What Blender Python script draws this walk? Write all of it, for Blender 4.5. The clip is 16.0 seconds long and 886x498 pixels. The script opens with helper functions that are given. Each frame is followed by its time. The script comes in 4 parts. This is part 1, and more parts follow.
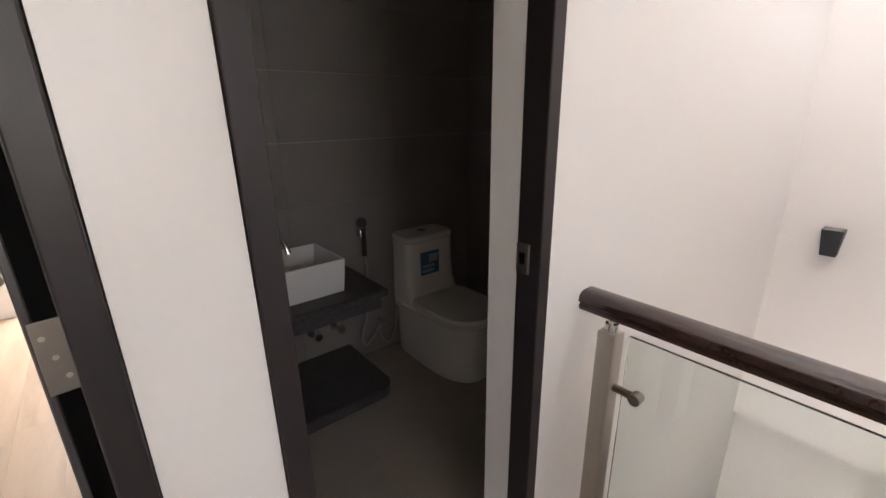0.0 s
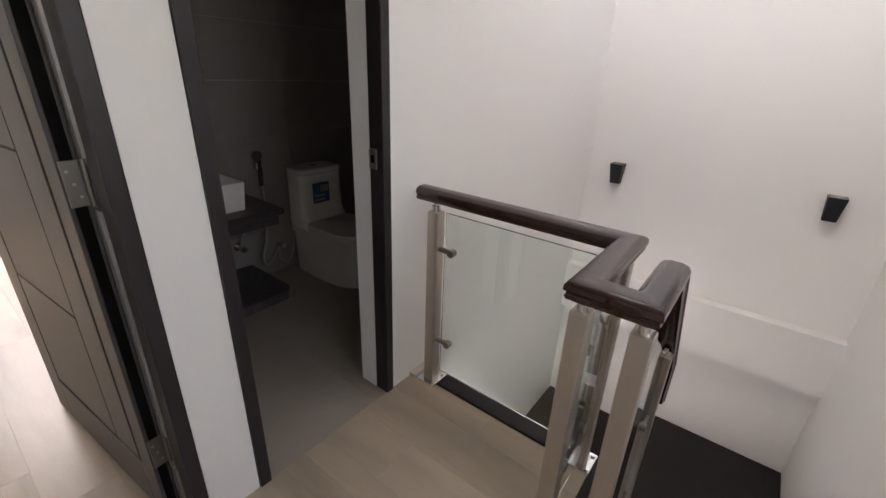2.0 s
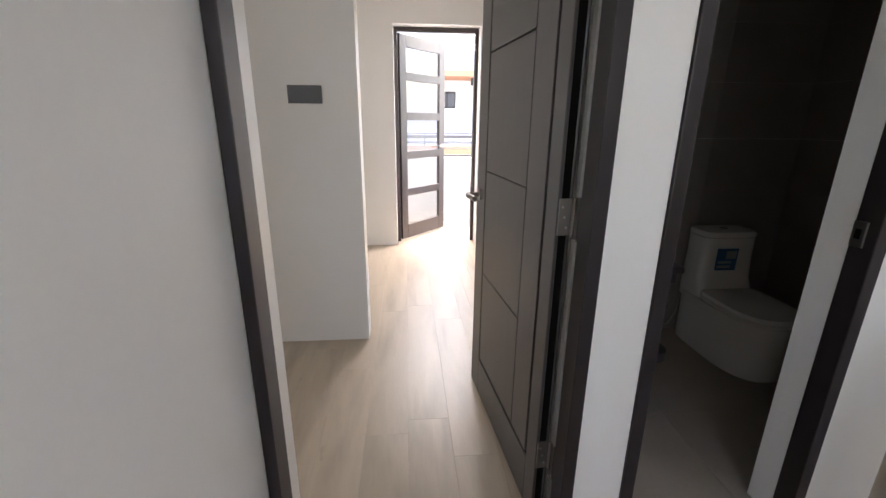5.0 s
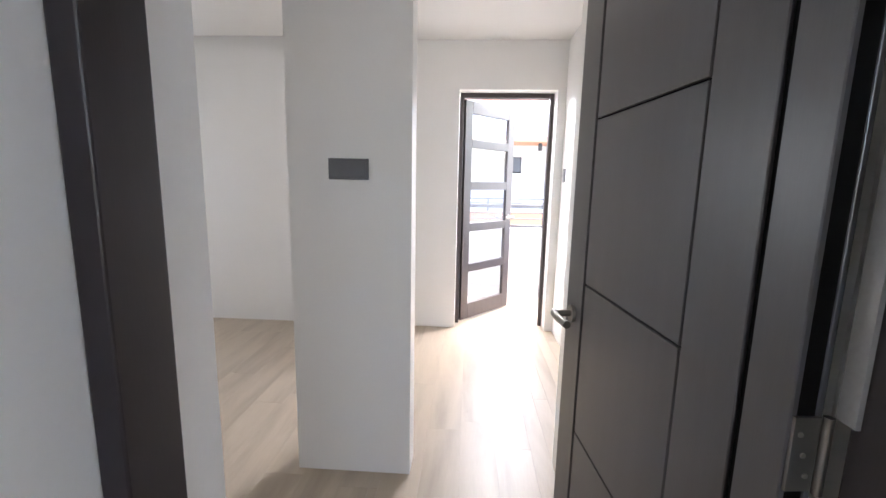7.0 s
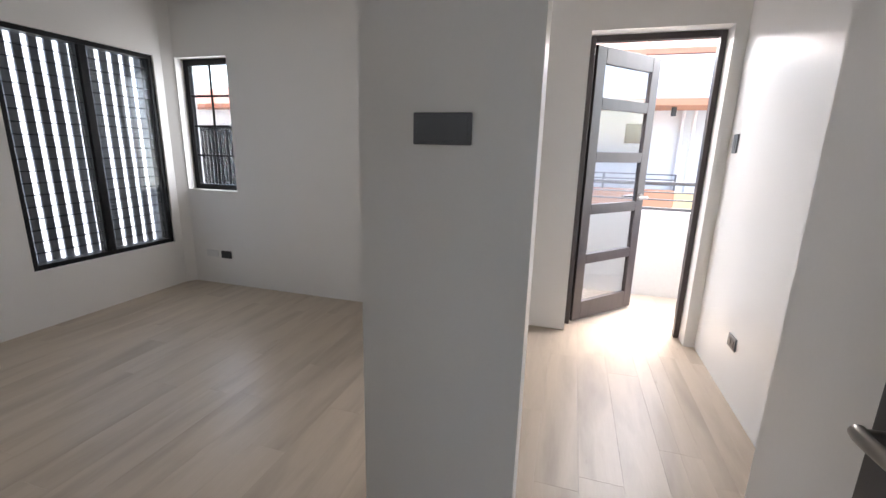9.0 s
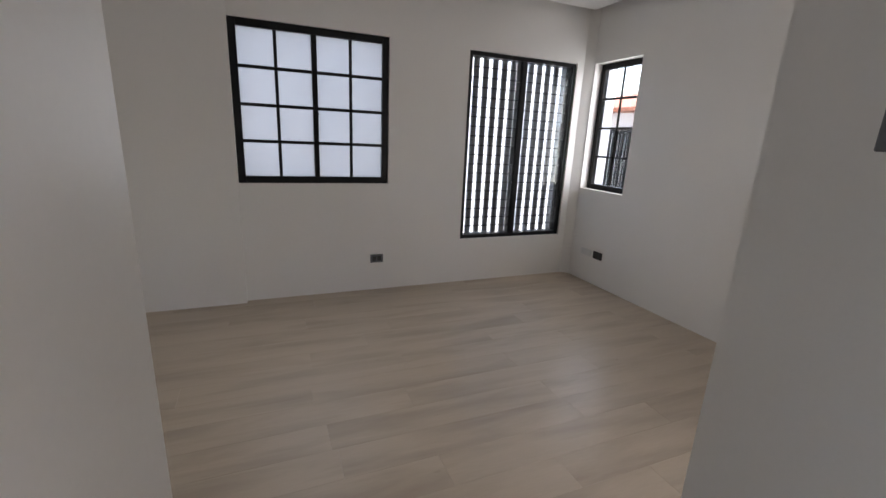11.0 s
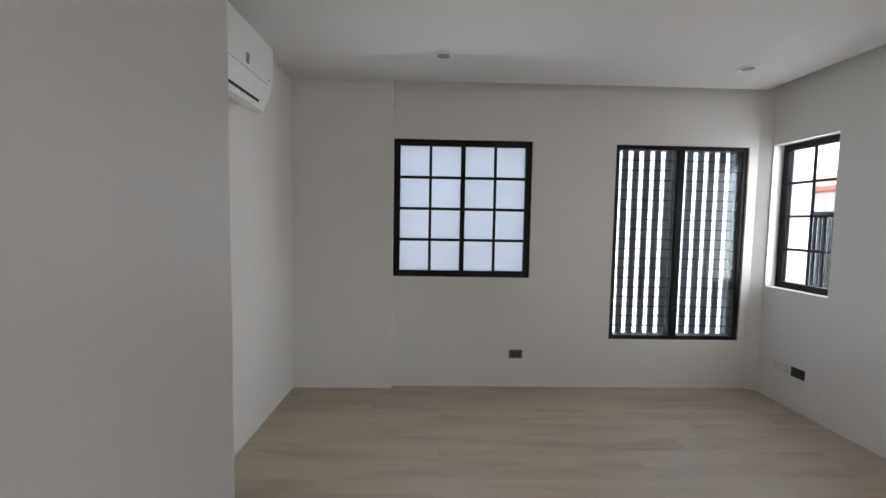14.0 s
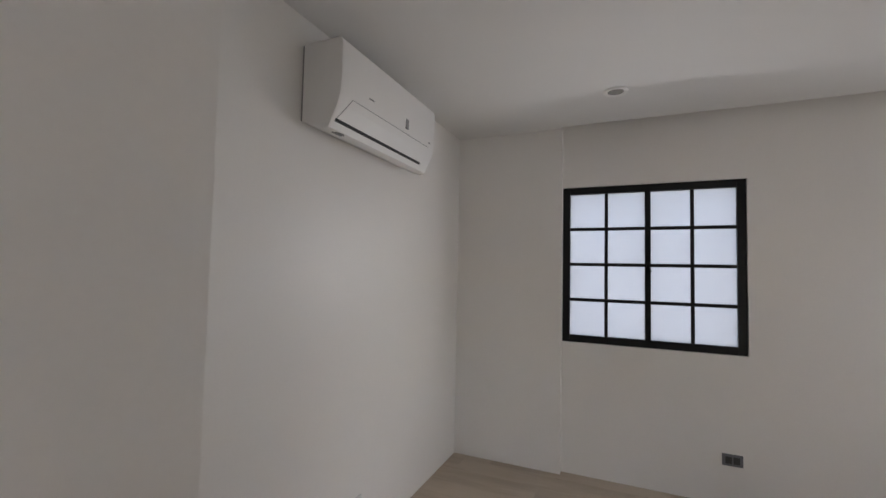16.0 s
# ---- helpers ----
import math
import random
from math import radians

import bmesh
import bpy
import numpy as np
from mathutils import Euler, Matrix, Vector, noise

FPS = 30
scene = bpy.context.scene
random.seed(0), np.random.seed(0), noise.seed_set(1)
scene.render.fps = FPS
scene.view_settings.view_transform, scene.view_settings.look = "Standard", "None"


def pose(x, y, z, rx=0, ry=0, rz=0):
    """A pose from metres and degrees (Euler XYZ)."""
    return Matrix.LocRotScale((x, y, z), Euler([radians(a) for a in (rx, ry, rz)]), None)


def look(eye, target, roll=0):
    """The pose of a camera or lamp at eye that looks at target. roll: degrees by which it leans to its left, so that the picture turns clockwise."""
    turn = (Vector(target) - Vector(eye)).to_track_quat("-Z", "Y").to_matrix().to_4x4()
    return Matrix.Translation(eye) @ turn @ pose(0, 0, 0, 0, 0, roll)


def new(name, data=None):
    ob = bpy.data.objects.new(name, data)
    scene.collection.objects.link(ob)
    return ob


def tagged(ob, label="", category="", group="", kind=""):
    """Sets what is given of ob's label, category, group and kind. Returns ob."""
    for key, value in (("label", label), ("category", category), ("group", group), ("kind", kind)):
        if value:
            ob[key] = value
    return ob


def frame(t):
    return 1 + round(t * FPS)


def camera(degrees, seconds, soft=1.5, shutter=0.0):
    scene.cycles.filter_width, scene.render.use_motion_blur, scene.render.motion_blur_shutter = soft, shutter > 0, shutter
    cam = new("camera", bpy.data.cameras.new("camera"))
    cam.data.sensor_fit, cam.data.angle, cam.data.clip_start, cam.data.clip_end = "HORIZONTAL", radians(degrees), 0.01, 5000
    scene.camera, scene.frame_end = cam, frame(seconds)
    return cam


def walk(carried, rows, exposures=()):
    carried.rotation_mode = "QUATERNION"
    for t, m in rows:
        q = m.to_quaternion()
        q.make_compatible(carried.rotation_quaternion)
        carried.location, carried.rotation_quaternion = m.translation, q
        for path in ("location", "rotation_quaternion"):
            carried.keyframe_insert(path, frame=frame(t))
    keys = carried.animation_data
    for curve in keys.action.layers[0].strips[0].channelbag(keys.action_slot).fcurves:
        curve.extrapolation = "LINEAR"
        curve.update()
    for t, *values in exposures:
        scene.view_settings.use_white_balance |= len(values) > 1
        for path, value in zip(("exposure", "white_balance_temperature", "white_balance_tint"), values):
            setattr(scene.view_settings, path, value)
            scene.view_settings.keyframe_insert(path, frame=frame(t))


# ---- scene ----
cam = camera(92.8, 16.0)
PATH = [
    (0, (1.513, 0.757, 1.321), (2.714, 2.233, 0.704), -0.9),
    (0.5, (1.377, 0.646, 1.313), (2.651, 2.044, 0.662), 0.6),
    (1, (1.206, 0.55, 1.31), (2.541, 1.856, 0.593), 1.5),
    (1.5, (1.179, 0.448, 1.28), (2.583, 1.657, 0.527), 1.9),
    (2, (1.218, 0.26, 1.295), (2.683, 1.375, 0.513), 2.3),
    (2.5, (1.219, 0.157, 1.286), (2.74, 1.176, 0.481), 1.8),
    (3, (1.163, 0.163, 1.286), (2.684, 1.18, 0.479), 0.7),
    (3.5, (1.097, 0.212, 1.273), (2.319, 1.594, 0.499), 0.7),
    (4, (1.069, 0.216, 1.272), (1.841, 1.905, 0.53), 0.7),
    (4.5, (1.061, 0.221, 1.279), (1.433, 2.056, 0.577), 0.4),
    (5, (1.014, 0.343, 1.286), (1.179, 2.25, 0.703), 0.5),
    (7.5, (1.009, 1.062, 1.376), (0.886, 3.033, 1.062), 1.2),
    (7.6, (1.007, 1.096, 1.371), (0.884, 3.065, 1.044), 1.2),
    (8, (0.93, 1.264, 1.363), (0.81, 3.222, 0.977), 1.2),
    (8.3, (0.929, 1.372, 1.355), (0.769, 3.322, 0.94), 1.2),
    (8.5, (0.901, 1.414, 1.347), (0.698, 3.358, 0.922), 1.2),
    (9, (0.863, 1.507, 1.35), (0.307, 3.373, 0.893), 1.4),
    (9.5, (0.85, 1.614, 1.34), (-0.186, 3.257, 0.863), 2.0),
    (10, (0.836, 1.671, 1.336), (-0.579, 2.991, 0.831), 2.5),
    (10.2, (0.804, 1.686, 1.33), (-0.719, 2.876, 0.815), 2.6),
    (12.3, (0.803, 1.859, 1.402), (-1.133, 2.211, 1.045), 2.2),
    (12.5, (0.802, 1.859, 1.396), (-1.147, 2.177, 1.076), 2.1),
    (13, (0.81, 1.857, 1.414), (-1.158, 2.105, 1.162), 1.8),
    (13.5, (0.817, 1.853, 1.429), (-1.166, 2.027, 1.238), 1.5),
    (14, (0.815, 1.9, 1.426), (-1.181, 1.949, 1.295), 1.0),
    (14.5, (0.762, 1.936, 1.439), (-1.232, 1.799, 1.357), 0.6),
    (15, (0.625, 1.944, 1.461), (-1.342, 1.58, 1.45), 0.6),
    (15.5, (0.551, 1.988, 1.468), (-1.351, 1.372, 1.524), 0.9),
    (16, (0.527, 2.017, 1.475), (-1.303, 1.215, 1.57), 1.2),
]
EXPOSURES = [(0.0, 5.0, 7800, 20), (1.5, 4.6, 7400, 18), (3.0, 4.6, 7350, 17), (4.5, 4.65, 7150, 16), (5.0, 4.7, 6900, 14), (7.3, 4.95, 6350, 13), (7.6, 4.85, 6350, 13), (8.0, 4.45, 6450, 13), (8.5, 4.25, 6500, 13), (9.0, 4.05, 6500, 13), (10.2, 3.85, 6750, 16), (12.3, 4.05, 6450, 11), (14.0, 4.05, 6400, 11), (16.0, 4.05, 6700, 14)]
walk(cam, [(t, look(eye, target, roll)) for t, eye, target, roll in PATH], EXPOSURES)

# ---- world, sun, exposure ----
world = bpy.data.worlds.new("sky")
scene.world = world
world.use_nodes = True
wt = world.node_tree
sky = wt.nodes.new("ShaderNodeTexSky")
sky.sky_type, sky.sun_disc = "NISHITA", False
sky.sun_elevation, sky.sun_rotation = radians(64), radians(27)
sky.dust_density, sky.air_density = 3.0, 1.2
wt.links.new(sky.outputs[0], wt.nodes["Background"].inputs[0])
wt.nodes["Background"].inputs[1].default_value = 0.10
sun = new("sun", bpy.data.lights.new("sun", "SUN"))
sun.data.energy, sun.data.angle, sun.data.color = 0.5, radians(10), (1.0, 0.95, 0.88)
sun.matrix_world = look((2.6, 5.2, 12), (0, 0, 0))


def sky_fill(eye, target, width, height, watts, color=(1.0, 1.0, 1.0), spread=180):
    """Added area lamp that stands in for the sky's light at an opening."""
    lamp = new("sky_fill", bpy.data.lights.new("sky_fill", "AREA"))
    lamp.data.shape, lamp.data.size, lamp.data.size_y = "RECTANGLE", width, height
    lamp.data.energy, lamp.data.color, lamp.data.spread = watts, color, radians(spread)
    lamp.matrix_world = look(eye, target)


# lamps added at the bedroom windows; the second also whitens the gaps between fins
sky_fill((-2.90, 2.148, 1.53), (0, 2.148, 1.53), 1.12, 1.12, 0.78, (0.95, 0.98, 1.0))
sky_fill((-3.12, 4.20, 1.26), (0, 4.20, 1.26), 1.52, 1.75, 1.0, (0.95, 0.98, 1.0))
sky_fill((-2.40, 4.80, 1.52), (-2.40, 2.0, 1.52), 0.5, 1.1, 0.36, (0.95, 0.98, 1.0))
# added lamps in the balcony doorway and under its eaves, to lift the corridor
sky_fill((1.36, 4.89, 1.15), (1.36, 2.0, 1.15), 0.66, 1.8, 0.2, (1.0, 0.97, 0.93))
sky_fill((1.2, 5.80, 2.48), (1.2, 3.0, 0.5), 2.5, 0.42, 7.4, (1.0, 0.97, 0.93))
# added lamps at the unseen hall window, clerestory and lower stair opening
sky_fill((1.325, -1.38, 1.575), (1.325, 1.0, 1.575), 1.05, 1.25, 0.28, (1.0, 0.92, 0.82))
sky_fill((2.68, 0.475, 3.47), (3.6, 0.475, -0.2), 1.5, 1.1, 1.5, (1.0, 0.98, 0.96))
sky_fill((2.10, 0.90, -1.05), (4.0, 0.90, -1.0), 0.7, 1.5, 0.025, (1.0, 0.97, 0.93))


# ---- materials ----
def material(name, color, rough=0.5, metal=0.0, vary=0.06, scale=3.0, grain=120.0, bump=0.05, random_tone=0.0, spec=0.5, stretch=(1, 1, 1), coat=0.0):
    """Principled paint, metal or stone with broad patches and fine grain."""
    m = bpy.data.materials.new(name)
    m.use_nodes = True
    t = m.node_tree
    b = t.nodes["Principled BSDF"]
    b.inputs["Roughness"].default_value = rough
    b.inputs["Metallic"].default_value = metal
    b.inputs["Specular IOR Level"].default_value = spec
    b.inputs["Coat Weight"].default_value = coat
    co = t.nodes.new("ShaderNodeTexCoord")
    mp = t.nodes.new("ShaderNodeMapping")
    mp.inputs["Scale"].default_value = stretch
    t.links.new(co.outputs["Object"], mp.inputs[0])
    if random_tone:
        who, far = t.nodes.new("ShaderNodeObjectInfo"), t.nodes.new("ShaderNodeVectorMath")
        far.operation = "SCALE"
        far.inputs[0].default_value = (31, 17, 5)
        t.links.new(who.outputs["Random"], far.inputs["Scale"])
        t.links.new(far.outputs[0], mp.inputs["Location"])
    broad, fine = t.nodes.new("ShaderNodeTexNoise"), t.nodes.new("ShaderNodeTexNoise")
    broad.inputs["Scale"].default_value, fine.inputs["Scale"].default_value = scale, grain
    broad.inputs["Detail"].default_value, fine.inputs["Detail"].default_value = 4, 3
    for n in (broad, fine):
        t.links.new(mp.outputs[0], n.inputs["Vector"])
    mix = t.nodes.new("ShaderNodeMath")
    mix.operation = "MULTIPLY_ADD"
    mix.inputs[1].default_value = 0.65
    t.links.new(broad.outputs[0], mix.inputs[0])
    sub = t.nodes.new("ShaderNodeMath")
    sub.operation = "MULTIPLY"
    sub.inputs[1].default_value = 0.35
    t.links.new(fine.outputs[0], sub.inputs[0])
    t.links.new(sub.outputs[0], mix.inputs[2])
    last = mix.outputs[0]
    if random_tone:
        info = t.nodes.new("ShaderNodeObjectInfo")
        ma = t.nodes.new("ShaderNodeMath")
        ma.operation = "MULTIPLY_ADD"
        ma.inputs[1].default_value = random_tone
        t.links.new(info.outputs["Random"], ma.inputs[0])
        t.links.new(last, ma.inputs[2])
        mb = t.nodes.new("ShaderNodeMath")
        mb.operation = "SUBTRACT"
        mb.inputs[1].default_value = random_tone / 2
        t.links.new(ma.outputs[0], mb.inputs[0])
        last = mb.outputs[0]
    ramp = t.nodes.new("ShaderNodeValToRGB")
    ramp.color_ramp.elements[0].position, ramp.color_ramp.elements[1].position = 0.25, 0.75
    ramp.color_ramp.elements[0].color = [max(0, c * (1 - vary)) for c in color] + [1]
    ramp.color_ramp.elements[1].color = [min(1, c * (1 + vary)) for c in color] + [1]
    t.links.new(last, ramp.inputs[0])
    t.links.new(ramp.outputs[0], b.inputs["Base Color"])
    if bump:
        bp = t.nodes.new("ShaderNodeBump")
        bp.inputs["Strength"].default_value, bp.inputs["Distance"].default_value = bump, 0.004
        t.links.new(mix.outputs[0], bp.inputs["Height"])
        t.links.new(bp.outputs[0], b.inputs["Normal"])
    return m


def clear_glass(name, tint=(0.93, 0.97, 0.95), rough=0.0):
    m = bpy.data.materials.new(name)
    m.use_nodes = True
    t = m.node_tree
    b = t.nodes["Principled BSDF"]
    b.inputs["Base Color"].default_value = (*tint, 1)
    b.inputs["Roughness"].default_value = rough
    b.inputs["Transmission Weight"].default_value = 1.0
    b.inputs["IOR"].default_value = 1.45
    return m


def frosted_glass(name):
    """Milky pane: part rough glass, part translucent film."""
    m = clear_glass(name, (0.29, 0.305, 0.32), 0.55)
    t = m.node_tree
    tr, mx = t.nodes.new("ShaderNodeBsdfTranslucent"), t.nodes.new("ShaderNodeMixShader")
    tr.inputs[0].default_value = (0.175, 0.183, 0.195, 1)
    mx.inputs[0].default_value = 0.6
    t.links.new(t.nodes["Principled BSDF"].outputs[0], mx.inputs[1])
    t.links.new(tr.outputs[0], mx.inputs[2])
    t.links.new(mx.outputs[0], t.nodes["Material Output"].inputs[0])
    return m


PAINT = material("wall_paint", (0.82, 0.805, 0.78), 0.34, vary=0.025, scale=1.2, grain=90, bump=0.06)
CEIL = material("ceiling_paint", (0.75, 0.74, 0.725), 0.7, vary=0.02, scale=1.5, grain=140, bump=0.03)
OAK = material("oak_plank", (0.47, 0.39, 0.302), 0.38, vary=0.085, scale=2.4, grain=34, bump=0.015, random_tone=0.10, stretch=(5.0, 0.45, 1), spec=0.45)


def streaks(m, amount, scale, stretch, lo, hi):
    """Soft dark heartwood streaks over a timber material."""
    t = m.node_tree
    b = t.nodes["Principled BSDF"]
    old = b.inputs["Base Color"].links[0].from_socket
    co, mp = t.nodes.new("ShaderNodeTexCoord"), t.nodes.new("ShaderNodeMapping")
    mp.inputs["Scale"].default_value = stretch
    who, far = t.nodes.new("ShaderNodeObjectInfo"), t.nodes.new("ShaderNodeVectorMath")
    far.operation = "SCALE"
    far.inputs[0].default_value = (13, 41, 7)
    n, r, mx = t.nodes.new("ShaderNodeTexNoise"), t.nodes.new("ShaderNodeMapRange"), t.nodes.new("ShaderNodeMix")
    n.inputs["Scale"].default_value, n.inputs["Detail"].default_value, n.inputs["Distortion"].default_value = scale, 3, 0.35
    r.inputs[1].default_value, r.inputs[2].default_value, r.inputs[4].default_value = lo, hi, amount
    mx.data_type, mx.blend_type = "RGBA", "MULTIPLY"
    mx.inputs[7].default_value = (0.42, 0.37, 0.34, 1)
    t.links.new(co.outputs["Object"], mp.inputs[0])
    t.links.new(who.outputs["Random"], far.inputs["Scale"])
    t.links.new(far.outputs[0], mp.inputs["Location"])
    t.links.new(mp.outputs[0], n.inputs["Vector"])
    t.links.new(n.outputs[0], r.inputs[0])
    t.links.new(r.outputs[0], mx.inputs[0])
    t.links.new(old, mx.inputs[6])
    t.links.new(mx.outputs[2], b.inputs["Base Color"])


streaks(OAK, 0.55, 1.0, (7.0, 1.1, 1), 0.46, 0.80)
streaks(OAK, 0.40, 3.0, (5.0, 1.8, 1), 0.71, 0.80)
SCREED = material("screed", (0.36, 0.30, 0.23), 0.8)
DARKWOOD = material("dark_stained_door", (0.044, 0.040, 0.044), 0.33, spec=0.85, vary=0.2, scale=4, grain=60, bump=0.06, stretch=(6, 6, 0.5))
BROWNDOOR = material("dark_brown_timber", (0.05, 0.038, 0.038), 0.4, vary=0.2, scale=4, grain=60, bump=0.05, stretch=(6, 6, 0.5))
FRAMEPAINT = material("dark_frame_paint", (0.018, 0.013, 0.015), 0.42, vary=0.2, scale=5, grain=70, bump=0.05, stretch=(5, 5, 0.6), spec=0.45)
# near-black that puts shade into the door's grooves and the strike hole
GROOVE = material("recess_shade_black", (0.004, 0.004, 0.004), 0.9, vary=0.1, spec=0.1)
MAHOGANY = material("mahogany_varnish", (0.030, 0.011, 0.009), 0.26, vary=0.35, scale=6, grain=50, bump=0.04, stretch=(3, 3, 3), coat=0.3)
TREAD = material("dark_stair_wood", (0.011, 0.007, 0.007), 0.5, spec=0.3, vary=0.3, scale=5, grain=60, bump=0.06, stretch=(4, 0.5, 1))
STEEL = material("brushed_steel", (0.56, 0.51, 0.455), 0.42, 1.0, vary=0.06, scale=8, grain=200, bump=0.03, stretch=(8, 8, 0.4))
CHROME = material("chrome", (0.7, 0.7, 0.7), 0.12, 1.0, vary=0.03, bump=0)
NICKEL = material("satin_nickel", (0.30, 0.275, 0.25), 0.36, 1.0, vary=0.05, bump=0.02)
ALU = material("black_aluminium", (0.008, 0.008, 0.009), 0.45, spec=0.25, vary=0.2, scale=8, grain=200, bump=0.02)
FIN = material("grey_fin_paint", (0.17, 0.175, 0.19), 0.45, vary=0.1, scale=4)
PLATE = material("grey_switch_plastic", (0.125, 0.13, 0.145), 0.35, vary=0.05, scale=10, bump=0.02)
PLATE_DARK = material("dark_switch_plastic", (0.035, 0.034, 0.036), 0.35, vary=0.05, scale=10, bump=0.02)
PLATE_WHITE = material("white_plastic", (0.72, 0.72, 0.71), 0.35, vary=0.02, scale=10, bump=0.01)
ACBODY = material("aircon_white_plastic", (0.80, 0.79, 0.77), 0.32, vary=0.015, scale=6, bump=0.0)
BLACK = material("black_metal", (0.012, 0.012, 0.013), 0.45, vary=0.2, scale=20)
CERAMIC = material("white_ceramic", (0.78, 0.77, 0.75), 0.12, vary=0.015, scale=5, bump=0.0, coat=0.3)
TILE = material("grey_wall_tile", (0.215, 0.198, 0.188), 0.45, vary=0.10, scale=4, grain=50, bump=0.03, random_tone=0.06)
TILEFLOOR = material("grey_floor_tile", (0.36, 0.32, 0.28), 0.5, vary=0.1, scale=4, grain=60, bump=0.04, random_tone=0.1)
GROUT = material("grout", (0.14, 0.13, 0.122), 0.8)
GRANITE = material("dark_granite", (0.055, 0.053, 0.058), 0.3, vary=0.5, scale=40, grain=200, bump=0.02)
RUBBER = material("grey_hose", (0.33, 0.32, 0.31), 0.4, 0.4, vary=0.1, scale=30)
BLUE = material("blue_cable", (0.015, 0.07, 0.30), 0.4, vary=0.15, scale=20)
BLUELABEL = material("blue_label", (0.02, 0.13, 0.30), 0.5, vary=0.3, scale=25)
WHITEMARK = material("pale_print", (0.32, 0.36, 0.40), 0.5, vary=0.05, scale=25)
# grey for print, and for the shade in the air conditioner's gaps
GREYMARK = material("grey_print_and_gap_shade", (0.25, 0.25, 0.25), 0.5, vary=0.05, scale=25)
STUCCO = material("white_render", (0.72, 0.71, 0.69), 0.8, vary=0.05, scale=1.2, grain=40, bump=0.2)
# white render toned below STUCCO so bright outdoor walls don't burn out
FACADE = material("dimmed_white_render", (0.55, 0.54, 0.525), 0.8, vary=0.07, scale=1.0, grain=40, bump=0.2)
STUCCO2 = material("peach_render", (0.42, 0.19, 0.105), 0.8, vary=0.08, scale=1.2, grain=40, bump=0.2)
CREAM = material("cream_render", (0.55, 0.40, 0.20), 0.8, vary=0.08, scale=1.2, grain=40, bump=0.2)
ROOF = material("terracotta_roof", (0.42, 0.16, 0.09), 0.7, vary=0.2, scale=3, grain=40, bump=0.2, random_tone=0.1)
ROOFBLUE = material("blue_metal_roof", (0.20, 0.30, 0.40), 0.5, vary=0.1, scale=3, grain=40, bump=0.05)
BALFLOOR = material("pale_balcony_tile", (0.40, 0.34, 0.28), 0.6, vary=0.08, scale=4, grain=50, random_tone=0.1)
GREYRAIL = material("grey_rail_paint", (0.075, 0.072, 0.075), 0.45, vary=0.1, scale=8)
GROUND = material("concrete_ground", (0.30, 0.29, 0.27), 0.85, vary=0.2, scale=0.6, grain=12, bump=0.2)
LENS = material("lamp_lens", (0.30, 0.30, 0.29), 0.25, vary=0.04, scale=10)
DARKGLASS = material("dark_window_glass", (0.05, 0.055, 0.065), 0.25, vary=0.1, scale=6, bump=0.0)
GLASS = clear_glass("rail_glass", (0.91, 0.97, 0.945))
PANE = clear_glass("window_glass", (0.62, 0.65, 0.66))
FROST = frosted_glass("frosted_glass")
HAZEGLASS = clear_glass("clear_door_glass", (0.49, 0.52, 0.56), 0.02)


# ---- mesh helpers ----
def box(bm, x0, y0, z0, x1, y1, z1, bev=0.0, seg=2):
    m = Matrix.Translation(((x0 + x1) / 2, (y0 + y1) / 2, (z0 + z1) / 2)) @ Matrix.Diagonal((abs(x1 - x0), abs(y1 - y0), abs(z1 - z0), 1))
    r = bmesh.ops.create_cube(bm, size=1, matrix=m)
    if bev:
        es = list({e for v in r["verts"] for e in v.link_edges})
        bmesh.ops.bevel(bm, geom=es, offset=bev, segments=seg, profile=0.5, affect="EDGES")
    return bm


def boxes(*rows, bev=0.0):
    bm = bmesh.new()
    for r in rows:
        box(bm, *r, bev=bev)
    return bm


def rod(bm, a, b, r, n=16, r2=None):
    a, b = Vector(a), Vector(b)
    d = b - a
    m = Matrix.Translation((a + b) / 2) @ d.to_track_quat("Z", "Y").to_matrix().to_4x4()
    bmesh.ops.create_cone(bm, cap_ends=True, segments=n, radius1=r, radius2=r if r2 is None else r2, depth=d.length, matrix=m)
    return bm


def tube(bm, pts, r, n=10):
    """A round tube along a smooth line through pts."""
    P = [Vector(p) for p in pts]
    fine = []
    for i in range(len(P) - 1):
        p0, p1, p2, p3 = P[max(i - 1, 0)], P[i], P[i + 1], P[min(i + 2, len(P) - 1)]
        for k in range(6):
            t = k / 6
            fine.append(0.5 * (2 * p1 + (p2 - p0) * t + (2 * p0 - 5 * p1 + 4 * p2 - p3) * t * t + (3 * p1 - p0 - 3 * p2 + p3) * t ** 3))
    fine.append(P[-1])
    rings = []
    for i, p in enumerate(fine):
        d = (fine[min(i + 1, len(fine) - 1)] - fine[max(i - 1, 0)]).normalized()
        u = d.cross(Vector((0.31, 0.2, 0.93))).normalized()
        v = d.cross(u)
        rings.append([bm.verts.new(p + r * (math.cos(2 * math.pi * k / n) * u + math.sin(2 * math.pi * k / n) * v)) for k in range(n)])
    for a, b in zip(rings, rings[1:]):
        for k in range(n):
            bm.faces.new((a[k], a[(k + 1) % n], b[(k + 1) % n], b[k]))
    bm.faces.new(rings[0])
    bm.faces.new(rings[-1])
    return bm


